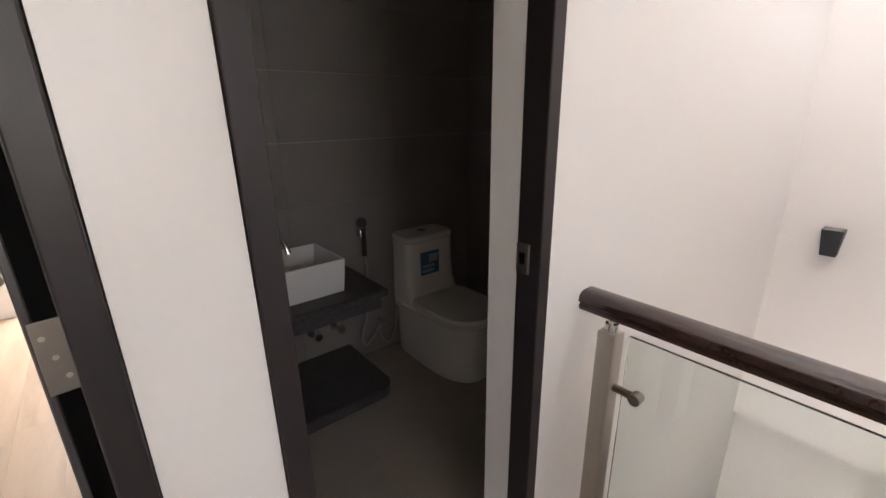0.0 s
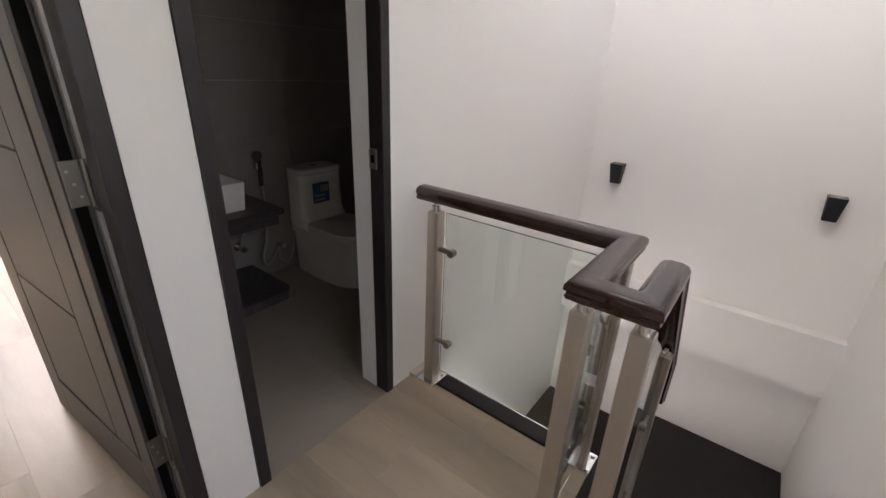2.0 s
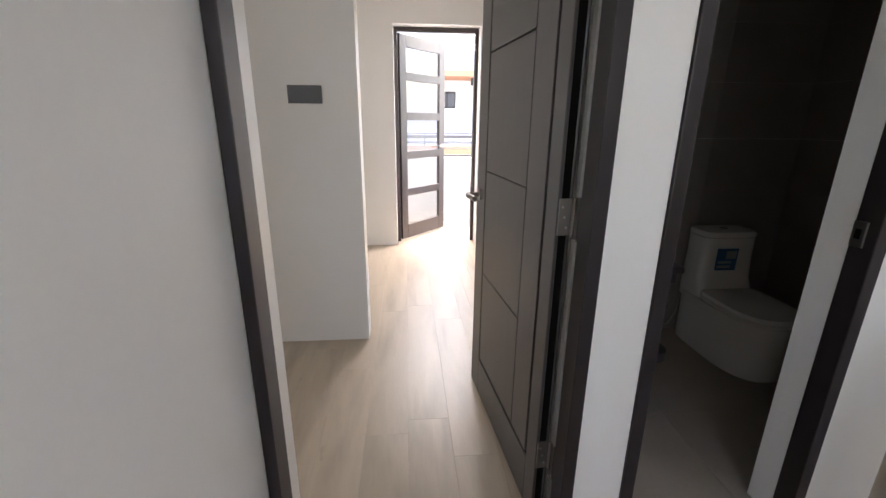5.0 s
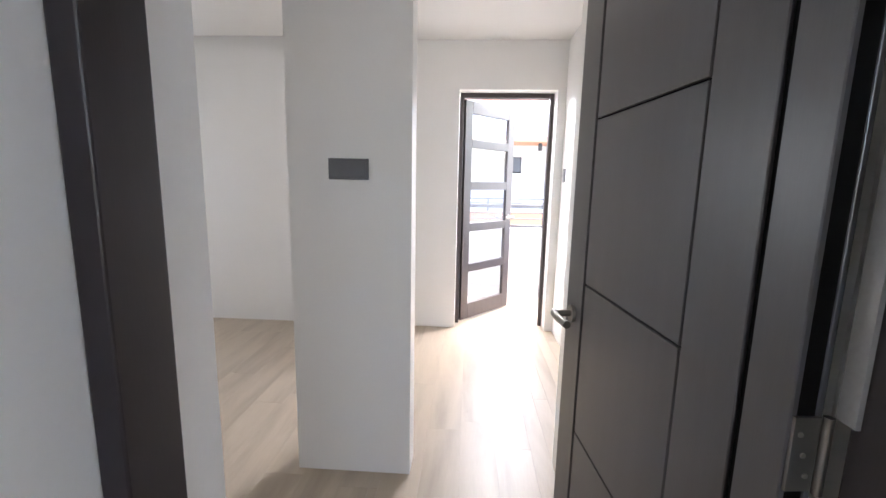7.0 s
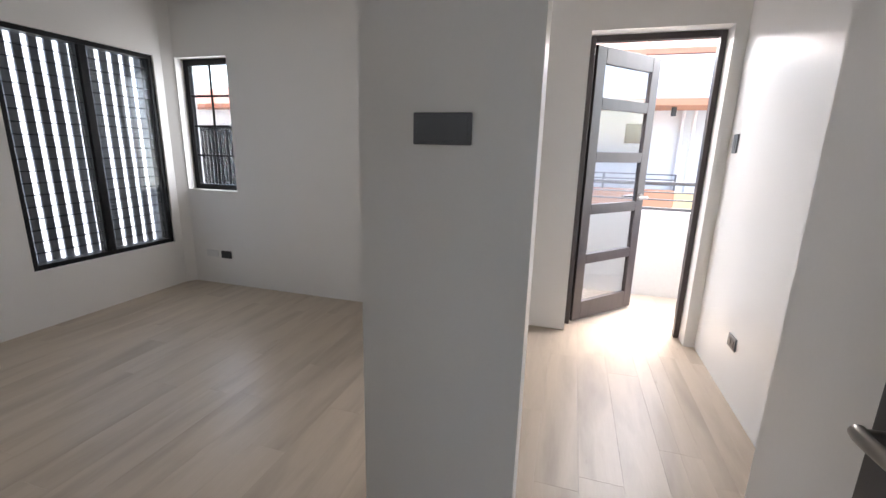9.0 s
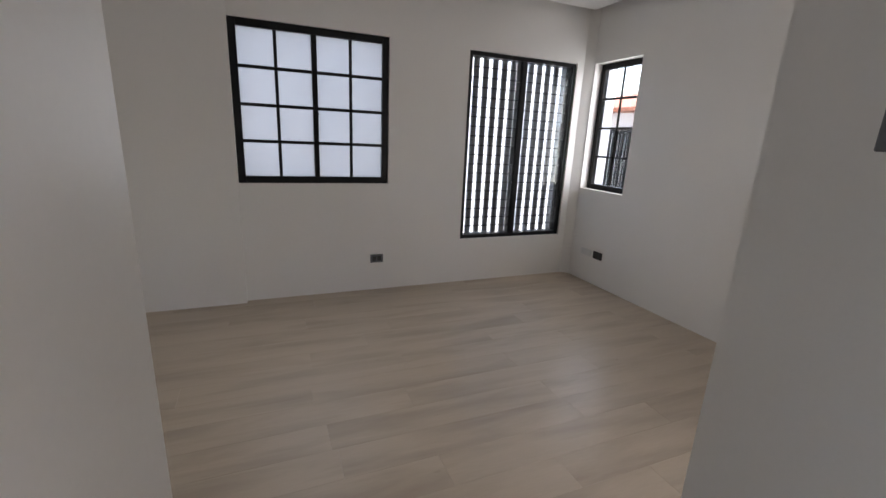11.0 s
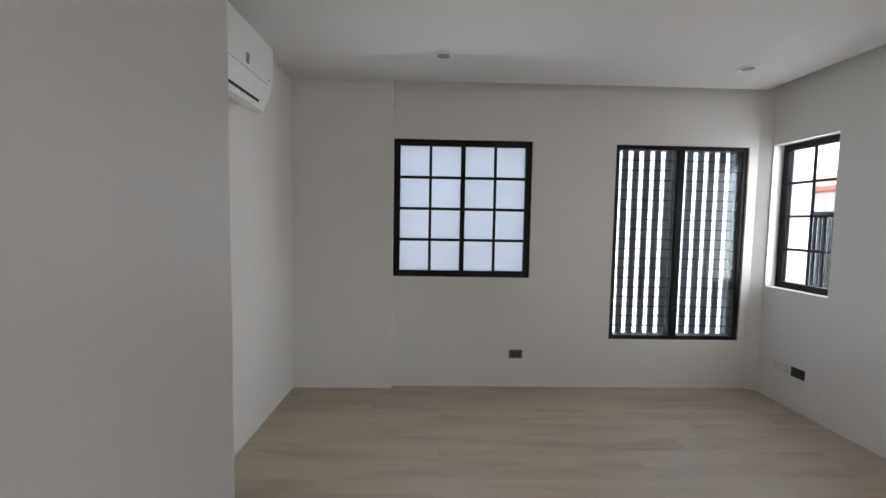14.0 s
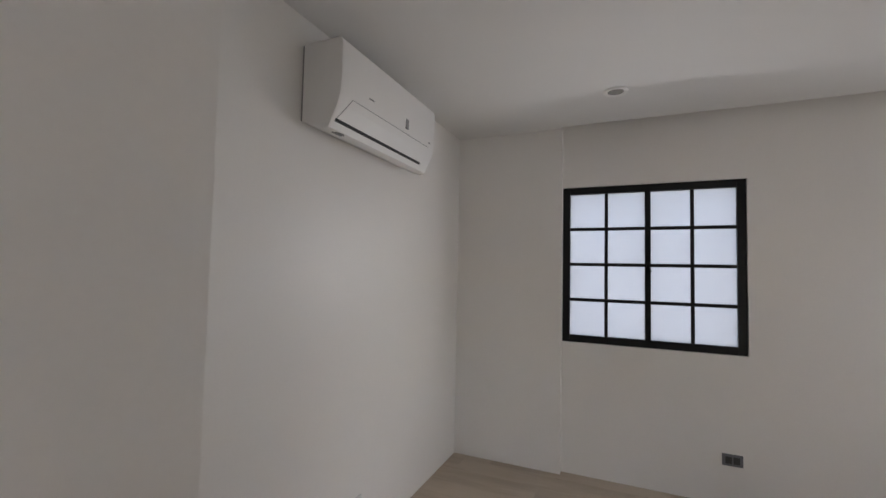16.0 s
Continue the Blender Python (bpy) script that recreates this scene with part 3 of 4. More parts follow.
structure("roof_added_shaft", boxes((2.45, SY - 0.3, 4.1, SX + 0.3, 1.6, 4.2)), CEIL, "added unseen clerestory ceiling, flat and white", "ceiling")
plain_window("added_window_5", "added unseen clerestory window, black framed, to light the stairs", pose(2.62, SY, 2.87, 0, 0, 90), HY - SY, 1.2)
plain_window("added_window_6", "added unseen clerestory window, black framed, to light the stairs", pose(2.72, SY - 0.1, 2.87), 1.48, 1.13)


# ---- bedroom things ----
def air_conditioner():
    ac = thing("air_conditioner", "white split air conditioner mounted high on the wall", "air conditioner", (-0.85, AY, 2.09))
    prof = [(0.009, 0.0), (0.115, -0.044), (0.150, -0.036), (0.196, 0.062), (0.207, 0.10), (0.212, 0.16), (0.212, 0.315), (0.204, 0.331), (0.188, 0.338), (0.009, 0.338)]
    L = 0.905
    def skin(x, s=1.0):
        return [(x, 0.1 + (y - 0.1) * s, 0.15 + (z - 0.15) * s) for y, z in prof]
    part("body", loft(bmesh.new(), [skin(-0.012), skin(-0.02), skin(-L + 0.02), skin(-L + 0.012)]), ACBODY, ac, smooth=True)
    for x0, x1 in ((0.0, -0.012), (-L + 0.012, -L)):
        part("end_cap", loft(bmesh.new(), [skin(x0, 0.985), skin(x0 * 0.6 + x1 * 0.4, 1.004), skin(x1, 1.004 if x0 == 0.0 else 0.985)]), ACBODY, ac, smooth=True)
    part("outlet_slot", loft(bmesh.new(), [[(x, 0.1645, -0.009), (x, 0.1705, 0.004), (x, 0.164, 0.006), (x, 0.158, -0.007)] for x in (-0.022, -0.80)]), BLACK, ac, "black air outlet slot")
    part("louvre_flap", loft(bmesh.new(), [[(x0, 0.1725, 0.006), (x1, 0.1985, 0.061), (x2, 0.2085, 0.094), (x2, 0.2035, 0.095), (x1, 0.1935, 0.062), (x0, 0.1675, 0.008)] for x0, x1, x2 in ((-0.03, -0.062, -0.085), (-0.82, -0.82, -0.82))]), ACBODY, ac, "white louvre flap")
    # grey rods draw the dark of the gap along the flap's edges
    part("panel_line", tube(bmesh.new(), [(-0.028, 0.1725, 0.0065), (-0.060, 0.1985, 0.062), (-0.083, 0.2085, 0.0955)], 0.0014, 6), GREYMARK, ac)
    part("panel_line", rod(bmesh.new(), (-0.083, 0.2085, 0.0955), (-0.82, 0.2085, 0.0955), 0.0014, 6), GREYMARK, ac)
    part("display", boxes((-0.545, 0.207, 0.122, -0.572, 0.2145, 0.172)), GREYMARK, ac, "small grey display")
    part("emblem", boxes((-0.20, 0.2118, 0.145, -0.24, 0.2132, 0.152)), GREYMARK, ac)
    part("emblem", boxes((-0.82, 0.2118, 0.118, -0.84, 0.2132, 0.126)), GREYMARK, ac)
    for k in range(3):
        part("print_bar", box(bmesh.new(), -0.05 - 0.012 * k, 0.128 + 0.008 * k, -0.0445, -0.11, 0.132 + 0.008 * k, -0.0385, 0.0), GREYMARK, ac)
    # grey sheet behind the body paints in the shade between it and the wall
    part("back_gap_shade", boxes((-0.003, 0.0, 0.006, -L + 0.003, 0.0085, 0.333)), GREYMARK, ac)


air_conditioner()


def wall_box(name, label, category, m, w, h, mat, gangs=(), key=None):
    """Flat plate with gangs: m has x along the wall, z up, y out of the wall."""
    t = thing(name, label, category)
    t.matrix_basis = m
    part("plate", box(bmesh.new(), -w / 2, 0, -h / 2, w / 2, 0.009, h / 2, 0.003), mat, t)
    for gx, gw, gh in gangs:
        part("module", box(bmesh.new(), gx - gw / 2, 0.008, -gh / 2, gx + gw / 2, 0.0115, gh / 2, 0.0015), key or mat, t)
    return t


FACE_S, FACE_E, FACE_W, FACE_N = 180, -90, 90, 0
wall_box("light_switch", "wide grey switch plate with four rockers", "switch", pose(0.501, 2.69, 1.408, 0, 0, FACE_S), 0.172, 0.088, PLATE,
         [(0.0, 0.150, 0.066)])
wall_box("light_switch", "small grey switch plate near the balcony door", "switch", pose(EX, 4.608, 1.43, 0, 0, FACE_W), 0.074, 0.115, PLATE, [(0, 0.034, 0.07)])
wall_box("power_outlet", "grey socket plate low on the corridor wall", "outlet", pose(EX, 4.10, 0.33, 0, 0, FACE_W), 0.115, 0.074, PLATE, [(-0.022, 0.036, 0.044), (0.022, 0.036, 0.044)], PLATE_DARK)
wall_box("power_outlet", "dark grey socket plate below the square window", "outlet", pose(WX, 2.632, 0.29, 0, 0, FACE_E), 0.115, 0.074, PLATE, [(-0.022, 0.036, 0.044), (0.022, 0.036, 0.044)], PLATE_DARK)
wall_box("power_outlet", "dark grey socket plate low on the window wall", "outlet", pose(-2.305, NY, 0.302, 0, 0, FACE_S), 0.118, 0.074, PLATE_DARK, [(-0.022, 0.036, 0.044), (0.022, 0.036, 0.044)])
wall_box("blank_plate", "pale grey blank plate beside the socket", "plate", pose(-2.47, NY, 0.302, 0, 0, FACE_S), 0.14, 0.066, PLATE_WHITE)
wall_box("power_outlet", "white socket plate low under the air conditioner", "outlet", pose(-1.327, AY, 0.257, 0, 0, FACE_N), 0.122, 0.074, PLATE_WHITE, [(-0.022, 0.036, 0.044), (0.022, 0.036, 0.044)])
wall_box("power_outlet", "white socket plate low under the air conditioner", "outlet", pose(-1.172, AY, 0.257, 0, 0, FACE_N), 0.122, 0.074, PLATE_WHITE, [(-0.022, 0.036, 0.044), (0.022, 0.036, 0.044)])


def downlight(x, y):
    d = thing("downlight", "round white recessed ceiling downlight, switched off", "downlight", (x, y, CZ), "ceiling downlights")
    part("trim_ring", lathe(bmesh.new(), [(0.046, 0.004), (0.046, -0.004), (0.056, -0.010), (0.068, -0.006), (0.07, 0.0)], (0, 0, 0), 36), ACBODY, d, smooth=True)
    part("lens", lathe(bmesh.new(), [(0.001, 0.0), (0.0455, 0.0), (0.0455, -0.003), (0.001, -0.0035)], (0, 0, 0), 36), LENS, d)


downlight(-2.128, 1.952)
downlight(-2.213, 4.12)


def cable_coil():
    c = thing("cable_coil", "blue cable coiled on the floor against the wall", "cable", (-1.25, 0.90, 0))
    rng = random.Random(4)
    for turn in range(9):
        a0, rad, lean, lift = rng.uniform(0, 6.28), 0.078 + rng.uniform(-0.016, 0.010), rng.uniform(-0.012, 0.012), rng.uniform(0.0, 0.012)
        ring = []
        for i in range(25):
            w = a0 + 2 * math.pi * i / 24
            up = rad * math.sin(w) * (1 + 0.05 * math.sin(3 * w + turn))
            ring.append((rad * math.cos(w) * 1.12 + 0.005 * math.sin(2 * w + turn), -0.06 - 0.5 * up + lean, 0.082 + lift + 0.84 * up))
        part("cable_turn", tube(bmesh.new(), ring, 0.0048, 8), BLUE, c, smooth=True)
    part("tail", tube(bmesh.new(), [(0.02, -0.10, 0.15), (0.06, -0.125, 0.19), (0.085, -0.145, 0.245), (0.078, -0.155, 0.268)], 0.005, 8), BLACK, c, "black cable tail up to the socket", smooth=True)
    part("loose_end", tube(bmesh.new(), [(-0.06, -0.09, 0.13), (-0.09, -0.10, 0.10), (-0.115, -0.105, 0.075), (-0.135, -0.11, 0.06)], 0.004, 8), BLUE, c, smooth=True)


cable_coil()


# ---- hall: balustrade ----
RAILTOP = 0.882
def balustrade():
    b = thing("balustrade", "steel and glass balustrade with a dark mahogany handrail", "railing", (2.44, 1.2, 0))
    inv = Matrix.Translation((-2.44, -1.2, 0))
    def P(name, bm, mat, parent=None, label="", smooth=False):
        o = part(name, bm, mat, parent or b, label, smooth)
        if parent is None:
            o.matrix_parent_inverse = inv
        return o
    half = [(0.022, -0.052), (0.030, -0.050), (0.034, -0.040), (0.030, -0.035), (0.031, -0.031), (0.037, -0.026), (0.036, -0.013), (0.028, -0.004), (0.014, 0.0)]
    prof = half + [(-a, z) for a, z in reversed(half)]
    slope = -1.1
    P("handrail", sweep(bmesh.new(), prof, [(2.44, HY - 0.001, RAILTOP), (2.44, 0.513, RAILTOP), (2.08, 0.513, RAILTOP), (2.08, 0.378, RAILTOP),
      (2.325, 0.378, RAILTOP), (2.86, 0.378, RAILTOP + slope * 0.535), (2.872, 0.378, RAILTOP + slope * 0.535 - 0.20)]), MAHOGANY, label="glossy dark mahogany handrail", smooth=True)
    def post(x, y, z0, z1, w=0.024):
        p = P("post", box(bmesh.new(), x - w, y - w, z0, x + w, y + w, z1 - 0.035, 0.003), STEEL, label="square brushed steel post")
        P("collar", rod(bmesh.new(), (x, y, z1 - 0.036), (x, y, z1 - 0.014), 0.016, 18), CHROME, p, smooth=True)
        P("pin", rod(bmesh.new(), (x, y, z1 - 0.016), (x, y, z1 + 0.008), 0.010, 16), CHROME, p, smooth=True)
        P("base_plate", box(bmesh.new(), x - 0.05, y - 0.05, z0, x + 0.05, y + 0.05, z0 + 0.008, 0.002), CHROME, p)
        for sx in (-0.036, 0.036):
            P("bolt", rod(bmesh.new(), (x + sx, y - 0.036, z0 + 0.006), (x + sx, y - 0.036, z0 + 0.015), 0.008, 8), CHROME, p)
        return p
    def clamp(p, a, d):
        a, d = Vector(a), Vector(d)
        c = P("clamp", rod(bmesh.new(), a, a + d * 0.058, 0.0105, 16), NICKEL, p, "round steel glass clamp", smooth=True)
        q = a + d * 0.06
        s = Vector((-d.y, d.x, 0))
        P("clamp_disc", rod(bmesh.new(), q - s * 0.015, q + s * 0.015, 0.0155, 18), NICKEL, p, smooth=True)
    bottom = RAILTOP - 0.052
    p0 = post(2.43, 1.222, 0.0, bottom)
    for z in (0.642, 0.220):
        clamp(p0, (2.43, 1.198, z), (0, -1, 0))
    p1 = post(2.44, 0.522, 0.0, bottom)
    for z in (0.642, 0.220):
        clamp(p1, (2.44, 0.546, z), (0, 1, 0))
        clamp(p1, (2.416, 0.522, z), (-1, 0, 0))
    p2 = post(2.092, 0.512, 0.0, bottom)
    for z in (0.642, 0.220):
        clamp(p2, (2.116, 0.512, z), (1, 0, 0))
    p3 = post(2.092, 0.376, 0.0, bottom)
    for z in (0.642, 0.220):
        clamp(p3, (2.116, 0.376, z), (1, 0, 0))
    def glass(rows):
        o = P("glass_panel", loft(bmesh.new(), rows), GLASS, label="clear greenish glass panel")
        o.visible_shadow = False
    glass([[(2.434, 1.178, 0.06), (2.434, 0.562, 0.06), (2.434, 0.562, 0.795), (2.434, 1.178, 0.795)], [(2.443, 1.178, 0.06), (2.443, 0.562, 0.06), (2.443, 0.562, 0.795), (2.443, 1.178, 0.795)]])
    glass([[(2.135, y, 0.06), (2.395, y, 0.06), (2.395, y, 0.795), (2.135, y, 0.795)] for y in (0.510, 0.519)])
    posts = [(2.66, -0.752)]
    prev = 2.092
    for x, z0 in posts:
        top = RAILTOP + slope * (x - 2.325) - 0.062
        p = post(x, 0.372, z0, top)
        zp = lambda q: min(RAILTOP, RAILTOP + slope * (q - 2.325))
        a, c = prev + 0.042, x - 0.042
        glass([[(a, y, zp(a) - 0.76), (c, y, zp(c) - 0.80), (c, y, zp(c) - 0.115), (a, y, zp(a) - 0.10)] for y in (0.368, 0.377)])
        for f in (0.25, 0.65):
            clamp(p, (x - 0.024, 0.372, top - 0.05 - f), (-1, 0, 0))
            clamp(p, (x + 0.024, 0.372, top - 0.10 - f), (1, 0, 0))
        prev = x


balustrade()
structure("trim_stair_edge", boxes((2.405, 0.56, 0.0, 2.49, 1.17, 0.012), (2.46, 0.45, -0.16, 2.49, HY, -0.0005), (2.10, 0.445, -0.16, 2.46, 0.475, -0.0005), bev=0.002), TREAD, "dark stained wooden nosing along the stair opening", "trim")
structure("trim_post_base", boxes((2.375, 1.272, 0.0, 2.485, HY, 0.02), bev=0.002), STEEL, "steel base strip at the wall", "trim")


def sconce(y):
    s = thing("wall_lamp", "small black wedge-shaped wall lamp, switched off", "wall lamp", (SX, y, 0.68), "stairwell wall lamps")
    part("shade", loft(bmesh.new(), [[(-d, -w, z), (-d, w, z), (-0.002, w, z), (-0.002, -w, z)] for d, w, z in ((0.052, 0.031, -0.068), (0.086, 0.042, 0.068))]), BLACK, s)
    part("mount", boxes((-0.004, -0.03, -0.06, 0.0, 0.03, 0.06)), BLACK, s)
    part("lens", boxes((-0.076, -0.028, 0.0682, -0.02, 0.028, 0.0705)), LENS, s)


sconce(1.085)
sconce(-0.068)


# ---- bathroom ----
def rounded(cx, y0, y1, hw, z, n=28, power=2.6):
    """Egg outline: round at the front (y0), squarer at the back."""
    out, cy, hy = [], (y0 + y1) / 2, (y1 - y0) / 2
    for k in range(n):
        a = 2 * math.pi * k / n
        c, s = math.cos(a), math.sin(a)
        p = power if s < 0 else 5.0
        out.append((cx + hw * math.copysign(abs(c) ** (2 / p), c), cy + hy * math.copysign(abs(s) ** (2 / p), s), z))
    return out


def toilet():
    t = thing("toilet", "white one-piece ceramic toilet with the lid down", "toilet", (2.86, 2.4, 0))
    inv = Matrix.Translation((-2.86, -2.4, 0))
    def P(name, bm, mat, label="", smooth=True):
        o = part(name, bm, mat, t, label, smooth)
        o.matrix_parent_inverse = inv
        return o
    P("bowl", loft(bmesh.new(), [rounded(2.86, 2.085, 2.69, 0.168, 0.0), rounded(2.86, 2.078, 2.69, 0.170, 0.06), rounded(2.86, 2.068, 2.69, 0.174, 0.18),
      rounded(2.86, 2.06, 2.69, 0.178, 0.28), rounded(2.86, 2.055, 2.69, 0.18, 0.312)]), CERAMIC)
    P("seat", loft(bmesh.new(), [rounded(2.86, 2.052, 2.50, 0.178, 0.314), rounded(2.86, 2.048, 2.50, 0.182, 0.322), rounded(2.86, 2.052, 2.50, 0.178, 0.330)]), CERAMIC)
    P("lid", loft(bmesh.new(), [rounded(2.86, 2.05, 2.51, 0.18, 0.333), rounded(2.86, 2.047, 2.51, 0.183, 0.345), rounded(2.86, 2.06, 2.51, 0.172, 0.360), rounded(2.86, 2.10, 2.50, 0.13, 0.366)]), CERAMIC)
    def tank_ring(x0, x1, y0, z):
        cx, hx, cy, hy = (x0 + x1) / 2, (x1 - x0) / 2, (y0 + 2.692) / 2, (2.692 - y0) / 2
        ring = []
        for k in range(32):
            w = 2 * math.pi * k / 32
            ring.append((cx + hx * math.copysign(abs(math.cos(w)) ** 0.4, math.cos(w)), cy + hy * math.copysign(abs(math.sin(w)) ** 0.4, math.sin(w)), z))
        return ring
    P("tank", loft(bmesh.new(), [tank_ring(2.69, 3.03, 2.44, 0.28), tank_ring(2.69, 3.03, 2.47, 0.36), tank_ring(2.694, 3.026, 2.498, 0.42), tank_ring(2.70, 3.02, 2.504, 0.54), tank_ring(2.70, 3.02, 2.506, 0.658)]), CERAMIC)
    P("tank_lid", loft(bmesh.new(), [tank_ring(2.700, 3.02, 2.506, 0.661), tank_ring(2.697, 3.023, 2.503, 0.666), tank_ring(2.697, 3.023, 2.503, 0.684), tank_ring(2.705, 3.015, 2.512, 0.692)]), CERAMIC)
    P("flush_button", rod(bmesh.new(), (2.86, 2.6, 0.69), (2.86, 2.6, 0.698), 0.022, 20), CHROME, "chrome flush button")
    st = P("label_sticker", boxes((2.775, 2.4995, 0.47, 2.90, 2.5035, 0.60)), BLUELABEL, "blue product label on the tank", False)
    for z in (0.485, 0.512):
        P("print_bar", boxes((2.785, 2.498, z, 2.825 + z * 0.08, 2.4994, z + 0.014)), WHITEMARK, st)
    P("print_patch", boxes((2.83, 2.498, 0.54, 2.89, 2.4994, 0.585)), WHITEMARK, st)


toilet()


def vanity():
    v = thing("vanity_counter", "dark granite counter slab fixed to the tiled wall", "counter", (1.95, 2.45, 0.55))
    b = box(bmesh.new(), -0.38, -0.21, 0.0, 0.46, 0.24, 0.036, 0.01)
    part("slab", b, GRANITE, v)
    part("apron", box(bmesh.new(), -0.38, -0.20, -0.05, 0.425, -0.175, -0.0005, 0.004), GRANITE, v)
    s = thing("wash_basin", "white rectangular ceramic vessel basin on the counter", "basin", (2.035, 2.49, 0.586))
    out = [[(sx * (w + 0.0), sy * d, z) for sx, sy in ((-1, -1), (1, -1), (1, 1), (-1, 1))] for w, d, z in
           ((0.214, 0.146, 0.0), (0.226, 0.155, 0.15), (0.214, 0.143, 0.15), (0.190, 0.120, 0.03))]
    bm = loft(bmesh.new(), out)
    bmesh.ops.bevel(bm, geom=list(bm.edges), offset=0.006, segments=2, profile=0.5, affect="EDGES")
    part("bowl", bm, CERAMIC, s, smooth=True)
    part("drain", rod(bmesh.new(), (0, 0, 0.03), (0, 0, 0.038), 0.022, 18), CHROME, s)
    f = thing("wall_faucet", "chrome wall spout over the basin", "faucet", (2.05, BY1 - 0.01, 0.815))
    part("spout", tube(bmesh.new(), [(0, 0, 0), (0, -0.10, 0.018), (0.004, -0.17, 0.012), (0.012, -0.21, -0.012), (0.02, -0.225, -0.05)], 0.012, 14), CHROME, f, smooth=True)
    part("rose", rod(bmesh.new(), (0, 0.002, 0), (0, -0.012, 0), 0.03, 20), CHROME, f, smooth=True)
    l = thing("low_shelf", "dark granite slab low over the floor under the counter", "shelf", (1.95, 2.45, 0.0))
    b = box(bmesh.new(), -0.38, -0.225, 0.055, 0.46, 0.24, 0.11)
    corner = [e for e in b.edges if all(v.co.x > 0.4 and v.co.y < 0 for v in e.verts)]
    bmesh.ops.bevel(b, geom=corner, offset=0.07, segments=6, profile=0.5, affect="EDGES")
    rim = [e for e in b.edges if all(v.co.z > 0.1 for v in e.verts)]
    bmesh.ops.bevel(b, geom=rim, offset=0.008, segments=2, profile=0.5, affect="EDGES")
    part("slab", b, GRANITE, l)
    part("plinth", boxes((-0.38, -0.12, 0.0, 0.36, 0.24, 0.055)), GROUT, l)
    for x in (2.21, 2.335):
        q = thing("angle_valve", "chrome angle valve with a supply hose", "valve", (x, BY1 - 0.01, 0.255), "supply valves")
        part("body", rod(bmesh.new(), (0, 0, 0), (0, -0.06, 0), 0.011, 14), CHROME, q, smooth=True)
        part("knob", rod(bmesh.new(), (0, -0.06, 0), (0, -0.085, 0), 0.019, 12), CHROME, q, smooth=True)
        part("rose", rod(bmesh.new(), (0, 0, 0), (0, -0.008, 0), 0.028, 18), CHROME, q, smooth=True)
        part("hose", tube(bmesh.new(), [(0, -0.04, 0.0), (0.01, -0.05, 0.06), (0.03, -0.09, 0.14), (0.0 if x < 2.3 else 0.09, -0.08, 0.24), (-0.06 if x < 2.3 else 0.05, -0.07, 0.31)], 0.007, 10), RUBBER, q, "braided supply hose", smooth=True)
    d = thing("drain_trap", "chrome bottle trap under the counter", "pipe", (1.98, 2.52, 0.30))
    part("cup", rod(bmesh.new(), (0, 0, 0), (0, 0, 0.09), 0.032, 20), CHROME, d, smooth=True)
    part("tail_pipe", rod(bmesh.new(), (0, 0, 0.08), (0, 0, 0.25), 0.016, 16), CHROME, d, smooth=True)
    part("outlet_pipe", rod(bmesh.new(), (0, 0, 0.06), (0, 0.17, 0.06), 0.016, 16), CHROME, d, smooth=True)


vanity()


def bidet_spray():
    s = thing("bidet_spray", "dark hand bidet spray in a wall holder with a hose", "bidet spray", (2.52, BY1 - 0.008, 0.73))
    part("holder", box(bmesh.new(), -0.02, -0.05, -0.02, 0.02, 0.0, 0.02, 0.006), CHROME, s)
    h = part("handle", rod(bmesh.new(), (0, -0.045, -0.12), (0, -0.05, 0.045), 0.013, 16), BLACK, s, smooth=True)
    part("head", rod(bmesh.new(), (-0.004, -0.04, 0.045), (-0.025, -0.085, 0.07), 0.02, 18, 0.026), BLACK, h, smooth=True)
    part("hose", tube(bmesh.new(), [(0, -0.045, -0.12), (0.0, -0.05, -0.3), (-0.03, -0.07, -0.46), (-0.07, -0.08, -0.56), (-0.05, -0.08, -0.62), (0.02, -0.06, -0.58), (0.08, -0.03, -0.53)], 0.007, 10), RUBBER, s, "grey metal hose", smooth=True)
    v = thing("angle_valve", "chrome angle valve beside the toilet", "valve", (2.60, BY1 - 0.008, 0.20), "supply valves")
    part("body", rod(bmesh.new(), (0, 0, 0), (0, -0.05, 0), 0.011, 14), CHROME, v, smooth=True)
    part("knob", rod(bmesh.new(), (0, -0.05, 0), (0, -0.075, 0), 0.018, 12), CHROME, v, smooth=True)
    part("hose", tube(bmesh.new(), [(0, -0.035, 0.0), (-0.02, -0.05, -0.08), (0.03, -0.06, -0.13), (0.085, -0.05, -0.05), (0.10, -0.04, 0.06)], 0.006, 10), RUBBER, v, "braided toilet hose", smooth=True)


bidet_spray()

# ---- balcony ----
structure("floor_balcony", boxes((-0.2, 4.936, -0.2, 2.6, 6.02, -0.012)), GROUT, "pale tiled balcony floor", "floor")
structure("wall_parapet", boxes((-0.2, 5.90, -0.2, 2.6, 6.02, 0.825), (-0.2, 4.936, -0.2, -0.08, 5.90, 0.825), (2.48, 4.936, -0.2, 2.6, 5.90, 0.825)), FACADE, "white rendered balcony parapet", "parapet")
structure("roof", boxes((WX - 0.4, -1.8, 2.76, 2.58, 5.75, 2.86), (2.58, -1.8, 2.76, SX + 0.4, SY - 0.16, 2.86), (2.58, 1.46, 2.76, SX + 0.4, 5.75, 2.86)), STUCCO, "flat roof slab with white eaves", "roof")


